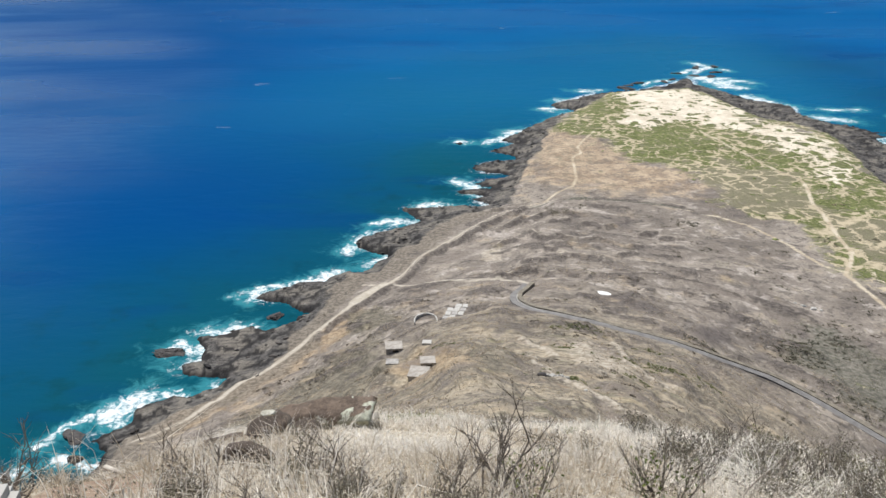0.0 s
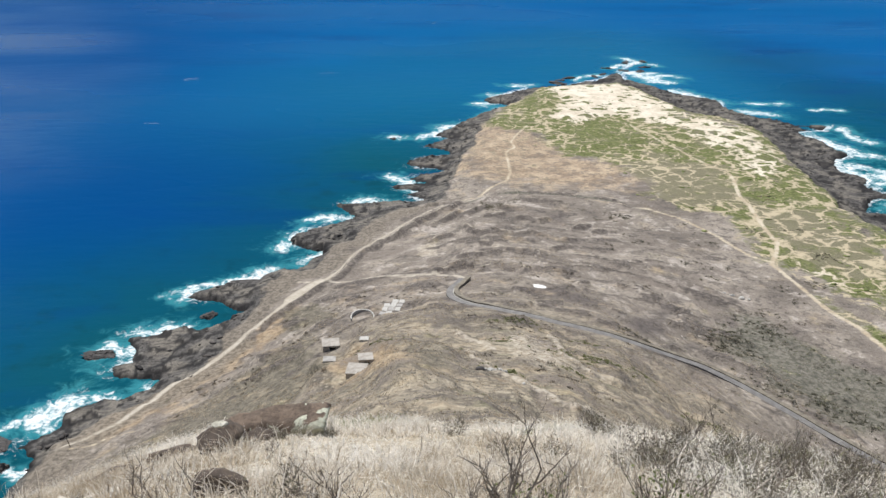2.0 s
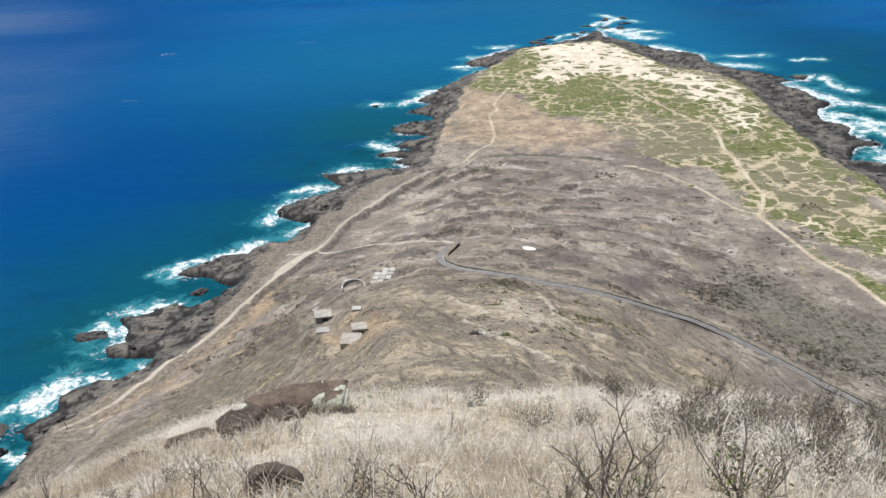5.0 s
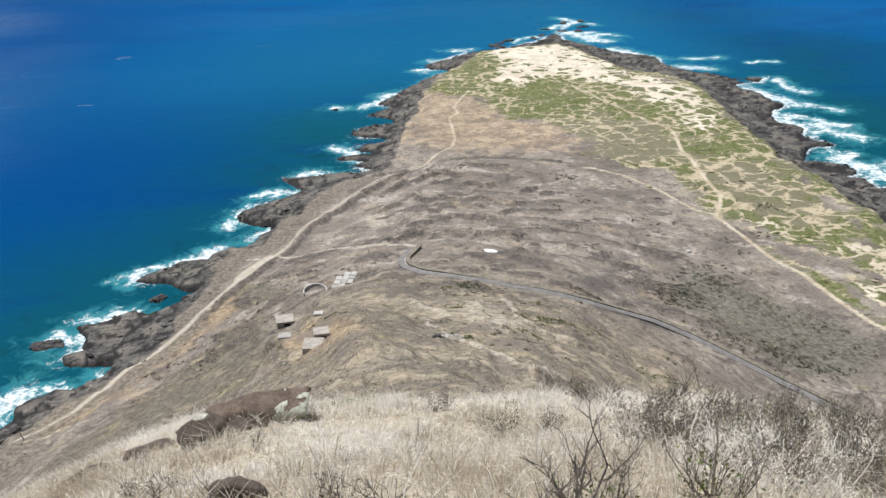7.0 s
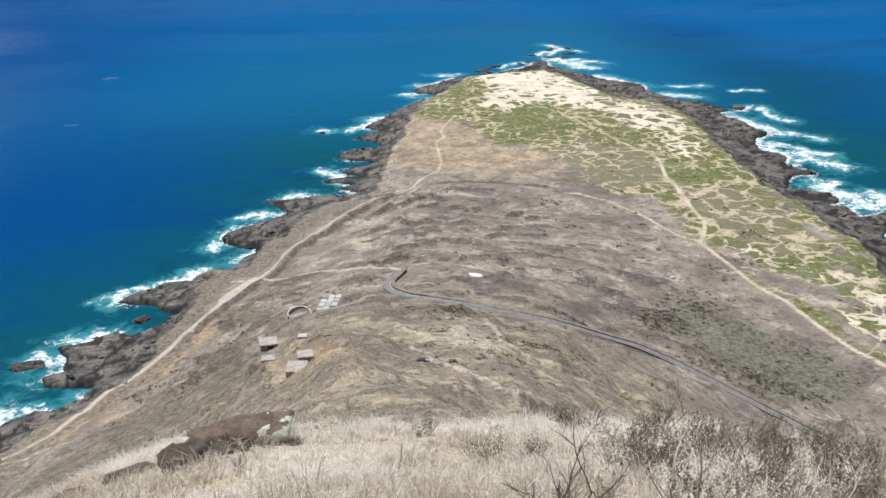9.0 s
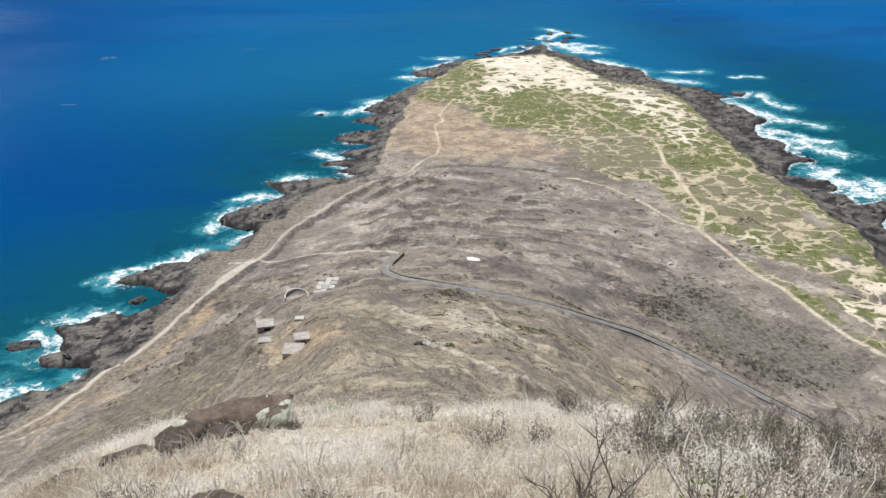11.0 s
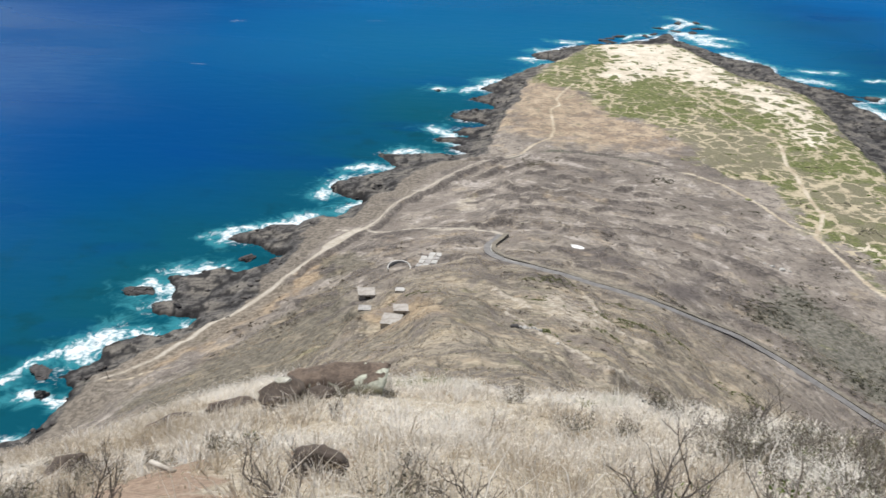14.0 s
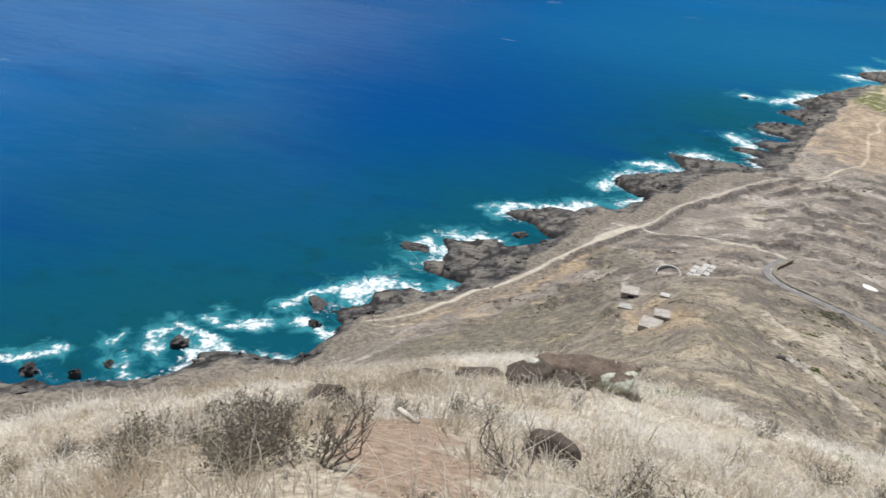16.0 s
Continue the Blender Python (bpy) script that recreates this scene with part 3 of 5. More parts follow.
def fbm(x, y, octaves=4, seed=0):
    v, amp = 0.0, 1.0
    for k in range(octaves):
        v = v + amp * vnoise(x * 2 ** k + 17.3 * k, y * 2 ** k - 9.1 * k, seed + k)
        amp *= 0.5
    return v


def line_dist(pts, x, y, closed=False):
    best = np.full(np.shape(x), 1e9)
    seq = list(zip(pts, pts[1:] + pts[:1])) if closed else list(zip(pts, pts[1:]))
    for (ax, ay), (bx, by) in seq:
        dx, dy = bx - ax, by - ay
        k = np.clip(((x - ax) * dx + (y - ay) * dy) / (dx * dx + dy * dy + 1e-9), 0, 1)
        best = np.minimum(best, (x - ax - k * dx) ** 2 + (y - ay - k * dy) ** 2)
    return np.sqrt(best)


def inside(pts, x, y):
    odd = np.zeros(np.shape(x), bool)
    for (ax, ay), (bx, by) in zip(pts, pts[1:] + pts[:1]):
        if ay == by:
            continue
        odd ^= ((ay > y) != (by > y)) & (x < (bx - ax) * (y - ay) / (by - ay) + ax)
    return odd


def signed(pts, x, y):
    d = line_dist(pts, x, y, True)
    return np.where(inside(pts, x, y), d, -d)


def near_lines(lines, x, y, reach):
    """Distance to the nearest of several lines, no further than reach."""
    out = np.full(np.shape(x), float(reach))
    for pts in lines:
        q = np.array(pts)
        near = (x > q[:, 0].min() - reach) & (x < q[:, 0].max() + reach) & (y > q[:, 1].min() - reach) & (y < q[:, 1].max() + reach)
        if near.any():
            out[near] = np.minimum(out[near], line_dist(pts, x[near], y[near]))
    return out


def bank_dist(lines, x, y, reach):
    """Distance to broken, wandering banks."""
    jx, jy = 3.2 * fbm(x / 8, y / 8, 3, 45), 3.2 * fbm(x / 8, y / 8, 3, 46)
    return near_lines(lines, x + jx, y + jy, reach)


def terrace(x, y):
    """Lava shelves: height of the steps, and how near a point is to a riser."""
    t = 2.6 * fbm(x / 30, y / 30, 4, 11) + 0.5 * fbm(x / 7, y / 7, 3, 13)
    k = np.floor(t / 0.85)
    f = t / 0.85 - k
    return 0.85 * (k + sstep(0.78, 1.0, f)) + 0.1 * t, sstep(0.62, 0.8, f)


def land(x, y, full=False):
    x, y = np.asarray(x, float), np.asarray(y, float)
    r, az = np.hypot(x, y), np.degrees(np.arctan2(x, y))
    wob = 4.0 * fbm(x / 14, y / 14, 5, 5)
    shore = signed(COAST, x, y) + wob * 0.8 + 2.2 * fbm(x / 4.5, y / 4.5, 3, 6)
    inner = signed(INLAND, x, y) + wob * 1.6
    rough = sstep(6, -4, inner)
    base = np.where(shore < 0, -1.2 + np.maximum(shore, -60) * 0.12,
                    -1.2 + 3.3 * (1 - np.exp(-np.maximum(shore, 0) / 1.5)) + 5.6 * sstep(-18, 9, inner))
    base = base + rough * sstep(-2, 5, shore) * (terrace(x, y)[0] + 0.5 * np.abs(fbm(x / 5, y / 5, 4, 14)))
    base = base + sstep(0, 25, inner) * (1.2 + 2.2 * fbm(x / 60, y / 60, 3, 21) + 0.5 * fbm(x / 13, y / 13, 3, 22))
    foot, power = np.interp(az, FOOT_AZ, FOOT_R), np.interp(az, FOOT_AZ, FOOT_P)
    u = np.clip(r / foot, 0, 1)
    rise = (1 - u) ** power
    gully = fbm(az / 5 + r / 260, r / 120, 4, 31) * 4.5 + fbm(x / 38, y / 38, 5, 32) * 3.2
    strip = fbm(az / 2.2 + 0.8 * fbm(x / 40, y / 40, 2, 36), r / 7.5 + 1.5 * fbm(x / 50, y / 50, 2, 37), 4, 33)
    ledge = (strip * 1.0 + 1.0 * sstep(0.14, 0.26, strip)) * sstep(250, 340, r) * sstep(0, 20, inner) * (u < 1)
    smooth = sstep(4, 13, line_dist(PAVED, x, y))
    for wx, wy, wr, wz in WORKS:
        smooth = smooth * sstep(wr, wr * 2, np.hypot(x - wx, y - wy))
    far = base + (198 - base) * rise + smooth * gully * np.minimum(rise * 4, 1) * sstep(0.02, 0.12, rise) * sstep(60, 130, r)
    crest = np.exp(-((az - (-2 + r / 160)) / 5.5) ** 2) * sstep(120, 200, r) * sstep(420, 300, r) * 5
    far = far + crest + smooth * ledge * sstep(0, 0.03, rise)
    grain = fbm(far / 7 + 0.6 * fbm(x / 30, y / 30, 2, 39), az / 6, 4, 40)                      # low banks that follow the contours
    far = far + smooth * 1.5 * grain * sstep(0.03, 0.12, rise) * sstep(90, 150, r)
    far = far + 2.0 * np.exp(-(bank_dist(LEDGES, x, y, 14) / 2.7) ** 2) + 1.0 * np.exp(-(bank_dist(LIPS, x, y, 8) / 1.8) ** 2)
    past = r - np.interp(az, EDGE_AZ, EDGE_R)
    far = far + 2.5 * sstep(4, -4, past) * sstep(0.35, 0.1, rise) * sstep(3, 7, az) * sstep(24, 16, az)
    far = far + smooth * (0.36 * fbm(far / 4.5, az / 9, 3, 35) * sstep(240, 330, r) + (0.9 * fbm(x / 9, y / 9, 4, 34) + 0.5 * np.abs(fbm(x / 4, y / 4, 3, 38))) * sstep(340, 240, r)) * sstep(0.01, 0.08, rise) * sstep(60, 130, r)
    for wx, wy, wr, wz in WORKS:
        far = far + 0.8 * (wz - far) * sstep(wr * 1.6, wr * 0.8, np.hypot(x - wx, y - wy))
    back = sstep(65, 125, np.abs(az))
    far = far * (1 - back) + (np.maximum(198 + 0.3 * r, 198) - 90 * sstep(80, 500, r)) * back
    k = 1 - 1.3 * sstep(65, 140, np.abs(az))
    slope = np.interp(az, [-50, -25, 0, 40], [0.72, 0.69, 0.67, 0.612])
    near = 198.4 - (slope * (np.sqrt(r * r + 0.36) - 0.6) - 0.002 * r * r) * k
    near = near + (0.4 * fbm(x / 5, y / 5, 3, 41) + 0.10 * fbm(x / 0.7, y / 0.7, 2, 42)) * sstep(2, 7, r)
    near = near + 0.55 * np.exp(-((az + 9) / 9) ** 2) * sstep(13, 19, r)
    near = near + 0.42 * np.exp(-((x + 3.4) ** 2 + (y - 5.2) ** 2) / 5.1)
    near = near + 0.42 * np.exp(-((x + 2.9) ** 2 + (y - 8.6) ** 2) / 4.5)
    shelf = 6 * np.exp(-((az + 11) / 11) ** 2)
    w = sstep(22 + shelf, 52 + shelf, r)
    z = near * (1 - w) + far * w
    if full:
        return z, shore, inner, rise, rough, strip
    return z

# ---- the land: one sheet, finest where the slope is close ----
def fan(r0, r1, growth, fine, az0, az1, coarse):
    """Rings and bearings of a sheet that is fine between two bearings and coarse all the way round."""
    count = int(math.log(r1 / r0) / growth)
    rings = r0 * np.exp(np.linspace(0, math.log(r1 / r0), count + 1))
    front = np.arange(az0, az1, fine)
    rest = np.linspace(az1, az0 + 360, int((360 - (az1 - az0)) / coarse) + 1)[:-1]
    return rings, np.radians(np.concatenate([front, rest]))


def sheet(name, rings, bearings, heights, attributes, material):
    nr, na = len(rings), len(bearings)
    rr, aa = np.meshgrid(rings, bearings, indexing="ij")
    xs, ys = rr * np.sin(aa), rr * np.cos(aa)
    zs, values = heights(xs.ravel(), ys.ravel())
    idx = np.arange(nr * na).reshape(nr, na)
    a, b = idx[:-1], idx[1:]
    quads = np.stack([a, np.roll(a, -1, 1), np.roll(b, -1, 1), b], -1).reshape(-1, 4)
    me = bpy.data.meshes.new(name)
    me.vertices.add(nr * na)
    me.vertices.foreach_set("co", np.stack([xs.ravel(), ys.ravel(), zs], -1).ravel())
    me.loops.add(quads.size)
    me.loops.foreach_set("vertex_index", quads.ravel())
    me.polygons.add(len(quads))
    me.polygons.foreach_set("loop_start", np.arange(0, quads.size, 4))
    me.polygons.foreach_set("use_smooth", np.ones(len(quads), bool))
    for key in attributes:
        me.attributes.new(key, "FLOAT", "POINT").data.foreach_set("value", np.asarray(values[key], np.float32))
    me.update()
    me.validate()
    me.materials.append(material)
    return new(name, me)


# worn bare earth underfoot, and one spot cleared for the view: x, y, radius
BARE = [(-1.75, 4.9, 0.55), (-2.2, 5.8, 0.65), (-2.75, 7.0, 0.75), (-3.3, 8.4, 0.7), (-3.9, 10.2, 0.7), (-4.5, 12.2, 0.75), (8.4, 12.7, 0.8), (-1.5, 9.2, 0.5), (0, 0, 2.5)]


def ground_values(x, y):
    z, shore, inner, rise, rough, strip = land(x, y, True)
    r = np.hypot(x, y)
    soft = lambda pts, w: sstep(-w, w, signed(pts, x, y))
    paths = line_dist(PATH_COAST, x, y)
    for way, thin in ((PATH_BRANCH, 0.0), (PATH_DUNE, 0.6), (PATH_ORANGE, 0.4), (PATH_END, 0.8)):
        paths = np.minimum(paths, line_dist(way, x, y) + thin)
    dirt = np.minimum(line_dist(DIRT_ROAD, x, y), line_dist(TRACK, x, y) + 0.35)
    dirt = np.minimum(dirt, np.maximum(line_dist(DIRT_ROAD[10:13], x, y) - 2.6, 0))
    dirt = dirt + 0.9 * sstep(340, 285, y) * (x < -40)      # overgrown at its near end
    dirt = dirt + 0.75 * sstep(436, 450, y)
    bare = np.zeros(len(x))
    for bx, by, br in BARE:
        bare = np.maximum(bare, sstep(br * 1.5, br * 0.5, np.hypot(x - bx, y - by)))
    sand = np.maximum(np.maximum(1.4 * soft(SAND_A, 24), 0.76 * soft(SAND_C, 18)), np.maximum(soft(SAND_B, 9) * 0.42, np.maximum(soft(SAND_D, 7) * 0.6, soft(SAND_E, 7) * 0.6)))
    toward = 1 + 3.0 / np.maximum(r, 1)                      # a step nearer the viewpoint: where each bank's shaded near face is painted dark
    cut_shade = sstep(4.2, 1.4, bank_dist(LEDGES, x * toward, y * toward, 14) * np.clip(470 / np.maximum(r, 1), 0.8, 1.4)) * sstep(-0.45, -0.1, fbm(x / 7, y / 7, 3, 44))
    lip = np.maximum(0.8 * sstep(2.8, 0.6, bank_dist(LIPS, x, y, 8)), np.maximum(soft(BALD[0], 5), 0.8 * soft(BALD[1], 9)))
    # far side of each bank made paler in the colour
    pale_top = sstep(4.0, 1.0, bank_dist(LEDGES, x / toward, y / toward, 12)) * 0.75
    return z, {
        "riser": terrace(x, y)[1] * rough, "pale_ground": np.maximum(lip, pale_top), "orange": np.maximum(soft(ORANGE, 16), 1.0 * soft(STRIP, 7)),
        # scrub also carries a dark strip for the shaded bank along the bench edge
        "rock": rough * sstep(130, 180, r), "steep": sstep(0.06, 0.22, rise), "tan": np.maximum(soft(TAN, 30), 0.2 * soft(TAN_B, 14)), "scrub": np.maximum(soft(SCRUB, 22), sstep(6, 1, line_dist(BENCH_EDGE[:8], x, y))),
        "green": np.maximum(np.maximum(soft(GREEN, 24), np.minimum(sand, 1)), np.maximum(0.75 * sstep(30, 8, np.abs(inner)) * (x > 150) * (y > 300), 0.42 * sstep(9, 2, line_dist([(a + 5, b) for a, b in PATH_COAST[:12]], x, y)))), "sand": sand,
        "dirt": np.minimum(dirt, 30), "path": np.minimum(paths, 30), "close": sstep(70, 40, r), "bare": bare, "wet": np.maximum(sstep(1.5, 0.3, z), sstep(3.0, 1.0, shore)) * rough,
        "ledge": np.maximum(cut_shade, sstep(0.15, 0.28, strip) * sstep(240, 320, r) * sstep(0, 20, inner) * sstep(0.0, 0.02, rise)),
        "rim": sstep(-8, 2, inner) * sstep(26, 8, inner) * (x < 60) * sstep(600, 540, y), "grey": np.maximum(np.maximum(soft(GREY, 14), soft(GREY_B, 9)), 0.8 * soft(GREY_C, 10)), "brown": np.maximum(np.maximum(soft(BROWN_A, 16), soft(BROWN_B, 16)), 0.8 * soft(BROWN_C, 8)), "dark": np.maximum(np.maximum(soft(DARK_A, 4), soft(DARK_B, 5)), 0.7 * soft(DARK_C, 5))}


rings, bearings = fan(80, 1150, 0.0056, 0.1, -49, 37, 2.5)
rings = np.concatenate([[0.01, 0.15, 0.35], 0.6 * np.exp(np.arange(0, math.log(80 / 0.6) - 0.01, 0.03)), rings, [1200, 1300, 1400, 1500]])
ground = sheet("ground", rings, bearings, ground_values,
               ("rock", "steep", "tan", "scrub", "green", "sand", "dirt", "path", "close", "bare", "wet", "ledge", "dark", "grey", "rim", "brown", "riser", "pale_ground", "orange"), M_GROUND)
tagged(ground, "dry grassy headland falling to a sandy point", "ground", kind="structure")


# ---- the sea ----
def sea_values(x, y):
    off = -signed(COAST, x, y) - 3.2 * fbm(x / 14, y / 14, 5, 5)
    foam, wash = np.zeros(len(x)), np.zeros(len(x))
    jx = x + 8 * fbm(x / 11, y / 11, 4, 57) + 14 * fbm(x / 34, y / 34, 2, 59)
    jy = y + 8 * fbm(x / 11, y / 11, 4, 58) + 14 * fbm(x / 34, y / 34, 2, 60)
    for ax, ay, bx, by, half in FOAM_SOUTH + [(a, b, c, d, 1.3 * w) for a, b, c, d, w in FOAM_WEST] + [(a, b, c, d, 0.62 * w) for a, b, c, d, w in FOAM_NORTH + FOAM_NORTH_B] + [(a, b, c, d, 0.33 * w) for a, b, c, d, w in FOAM_BAY]:
        d = line_dist([(ax, ay), (bx, by)], jx, jy)
        foam = np.maximum(foam, sstep(half * 2.1 + 2.5, 0, d))
        wash = np.maximum(wash, sstep(half * 4.5 + 8, 0, d))
    rim = sstep(9, 0, np.abs(off)) * sstep(-0.3, 0.2, fbm(x / 40, y / 40, 2, 55))
    foam = np.maximum(foam, rim * (0.85 + 0.15 * sstep(560, 640, y)))
    r, az = np.hypot(x, y), np.degrees(np.arctan2(x, y))
    # the low sky's sheen, placed by bearing to fall at the view's left
    sky_sheen = sstep(-17, -36, az + 8 * fbm(x / 260, y / 260, 3, 64)) * sstep(280, 760, r)
    deep = sstep(0, -18, az) * sstep(-34, -24, az) * sstep(420, 620, r)
    return np.zeros(len(x)), {"sky_sheen": sky_sheen, "deep": deep, "tip": sstep(620, 950, y) * sstep(520, 60, off) * sstep(480, 330, x), "off": off, "foam": foam, "wash": np.maximum(wash, sstep(20, 0, off) * 0.35)}


rings, bearings = fan(150, 4900, 0.010, 0.19, -54, 42, 4.0)
water = sheet("water", rings, bearings, sea_values, ("off", "foam", "wash", "sky_sheen", "deep", "tip"), M_WATER)
tagged(water, "deep blue ocean turning teal near the shore, with white surf", "sea", kind="structure")


# ---- makers ----
def zed(x, y):
    return float(land(np.array([x]), np.array([y]))[0])


def part(name, bm, material, parent=None, label="", smooth=False):
    """Link a bmesh as one mesh object, under a thing or a part where one is given."""
    me = bpy.data.meshes.new(name)
    bm.to_mesh(me)
    bm.free()
    me.materials.append(material)
    if smooth:
        me.polygons.foreach_set("use_smooth", [True] * len(me.polygons))
    ob = new(name, me)
    ob.parent = parent
    return tagged(ob, label)


def thing(name, m, label, category, group="", kind=""):
    ob = new(name)
    ob.matrix_world = m
    return tagged(ob, label, category, group, kind)


def joined(name, co, faces, material, tone=None):
    """A large mesh from arrays: co is n x 3; faces a list of index arrays, one per face size."""
    me = bpy.data.meshes.new(name)
    me.vertices.add(len(co))
    me.vertices.foreach_set("co", np.asarray(co, np.float32).ravel())
    loops = np.concatenate([f.ravel() for f in faces])
    starts, at = [], 0
    for f in faces:
        starts.append(at + np.arange(len(f)) * f.shape[1])
        at += f.size
    me.loops.add(len(loops))
    me.loops.foreach_set("vertex_index", loops.astype(np.int32))
    starts = np.concatenate(starts)
    me.polygons.add(len(starts))
    me.polygons.foreach_set("loop_start", starts.astype(np.int32))
    if tone is not None:
        me.attributes.new("tone", "FLOAT", "POINT").data.foreach_set("value", np.asarray(tone, np.float32))
    me.update()
    me.validate()
    me.materials.append(material)
    return new(name, me)


def block(sx, sy, sz, bevel=0.0, rough=0.0, seed=0):
    """A box on its base, with bevelled and slightly uneven edges."""
    bm = bmesh.new()
    bmesh.ops.create_cube(bm, size=1.0)
    bmesh.ops.scale(bm, vec=(sx, sy, sz), verts=bm.verts)
    bmesh.ops.translate(bm, vec=(0, 0, sz / 2), verts=bm.verts)
    if bevel:
        bmesh.ops.bevel(bm, geom=bm.edges[:], offset=bevel, segments=2, affect="EDGES")
    if rough:
        for v in bm.verts:
            v.co += rough * noise.noise_vector(v.co * 1.7 + Vector((seed, 0, 0)))
    return bm


def boulder(size, seed, cuts=9, level=3, grain=0.06, keep=0.62):
    """A stone: a ball trimmed by random planes, then roughened."""
    rng = random.Random(seed)
    bm = bmesh.new()
    bmesh.ops.create_icosphere(bm, subdivisions=level, radius=1.0)
    planes = []
    for _ in range(cuts):
        n = Vector((rng.gauss(0, 1), rng.gauss(0, 1), rng.gauss(0, 0.8))).normalized()
        planes.append((n, rng.uniform(keep, 0.92)))
    for v in bm.verts:
        for n, d in planes:
            over = v.co.dot(n) - d
            if over > 0:
                v.co -= n * over
        v.co += grain * noise.noise_vector(v.co * 2.3 + Vector((seed * 3.1, 0, 0))) + grain * 0.5 * noise.noise_vector(v.co * 6.0 + Vector((0, seed, 0)))
        v.co = Vector((v.co.x * size[0], v.co.y * size[1], v.co.z * size[2]))
    return bm


def blobs(name, x, y, sx, sz, tone, material, sink=0.3, jag=0.35, seed=3):
    """Many small jagged lumps on the ground, joined."""
    bm = bmesh.new()
    bmesh.ops.create_icosphere(bm, subdivisions=1, radius=1.0)
    bm.verts.ensure_lookup_table()
    base = np.array([v.co[:] for v in bm.verts])
    tri = np.array([[v.index for v in f.verts] for f in bm.faces])
    bm.free()
    rng = np.random.default_rng(seed)
    n, k = len(x), len(base)
    scale = 1 + jag * rng.normal(size=(n, k))
    co = base[None] * scale[..., None]
    turn = rng.uniform(0, 6.28, n)
    c, s = np.cos(turn)[:, None], np.sin(turn)[:, None]
    wide = rng.uniform(0.7, 1.4, n)[:, None]
    X, Y = co[..., 0] * wide, co[..., 1] / wide
    out = np.stack([(X * c - Y * s) * sx[:, None] + x[:, None], (X * s + Y * c) * sx[:, None] + y[:, None],
                    co[..., 2] * sz[:, None] + (land(x, y) + sz * (1 - 2 * sink))[:, None]], -1)
    faces = (tri[None] + (np.arange(n) * k)[:, None, None]).reshape(-1, 3)
    t = (tone[:, None] + 0.12 * rng.normal(size=(n, k))).ravel()
    return joined(name, out.reshape(-1, 3), [faces], material, t)


def tufts(name, cx, cy, hue, size, per, seed, tall, wide, material, spread, droop, sink=0.03, fuzz=0.22):
    """Clumps of blades on the ground, joined: per blades a clump, each a bent, tapering strip."""
    rng = np.random.default_rng(seed)
    cx, cy, hue, size = (np.repeat(v, per) for v in (cx, cy, hue, size))
    m = len(cx)
    turn, out = rng.uniform(0, 6.2832, m), np.abs(rng.normal(0, 1, m))
    bx, by = cx + np.cos(turn) * out * spread * size, cy + np.sin(turn) * out * spread * size
    bz = land(bx, by) - sink
    h = tall * size * rng.uniform(0.45, 1.15, m)
    lean = h * droop * rng.uniform(0.15, 1.0, m)
    way = turn + rng.normal(0, 0.7, m)
    lx, ly = np.cos(way) * lean, np.sin(way) * lean
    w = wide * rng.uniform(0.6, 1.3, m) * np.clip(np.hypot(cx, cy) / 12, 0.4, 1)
    flat = rng.uniform(0, 6.2832, m)
    wx, wy = np.cos(flat) * w, np.sin(flat) * w
    co = np.stack([np.stack([bx - wx, by - wy, bz], -1), np.stack([bx + wx, by + wy, bz], -1),
                   np.stack([bx + lx * 0.35 + wx * 0.75, by + ly * 0.35 + wy * 0.75, bz + h * 0.62], -1),
                   np.stack([bx + lx * 0.35 - wx * 0.75, by + ly * 0.35 - wy * 0.75, bz + h * 0.62], -1),
                   np.stack([bx + lx, by + ly, bz + h * (1 - 0.25 * droop)], -1)], 1).reshape(-1, 3)
    i = np.arange(m)[:, None] * 5
    tone = np.repeat(np.where(hue > 1.2, hue, np.clip(hue + fuzz * rng.normal(size=m), 0, 1.05)), 5)
    return joined(name, co, [i + np.array([[0, 1, 2, 3]]), i + np.array([[3, 2, 4]])], material, tone)


def toned(name, dark, light, rough=0.9, odd=None, thin=0.0):
    """A material whose colour runs with the tone stored on the mesh."""
    s = Shade(name, rough, 0.2)
    t = s.attr("tone")
    col = s.mix(s.band(t, 0.0, 1.0), dark, light)
    if odd:
        col = s.mix(s.band(t, 1.15, 1.35), col, odd)
    n = s.noise(3.0, 3, 0.6)
    col = s.mix(s.op("MULTIPLY", s.band(n, 0.5, 0.75), 0.3), col, dark)
    if thin:                                     # dry blades let light through
        glow, both = s.t.nodes.new("ShaderNodeBsdfTranslucent"), s.t.nodes.new("ShaderNodeMixShader")
        s.put(glow.inputs["Color"], col), s.put(both.inputs[0], thin)
        s.t.links.new(s.b.outputs[0], both.inputs[1]), s.t.links.new(glow.outputs[0], both.inputs[2])
        s.t.links.new(both.outputs[0], s.t.nodes["Material Output"].inputs["Surface"])
    return s.done(col)


def smooth_line(pts, step):
    """Points at even steps along a curve through pts."""
    out = []
    p = [Vector(q) for q in pts]
    p = [p[0] * 2 - p[1]] + p + [p[-1] * 2 - p[-2]]
    for i in range(1, len(p) - 2):
        n = max(2, int((p[i + 1] - p[i]).length / step))
        for j in range(n):
            t = j / n
            out.append(0.5 * (2 * p[i] + (p[i + 1] - p[i - 1]) * t + (2 * p[i - 1] - 5 * p[i] + 4 * p[i + 1] - p[i + 2]) * t * t
                              + (3 * p[i] - p[i - 1] - 3 * p[i + 1] + p[i + 2]) * t ** 3))
    out.append(p[-2])
    return out


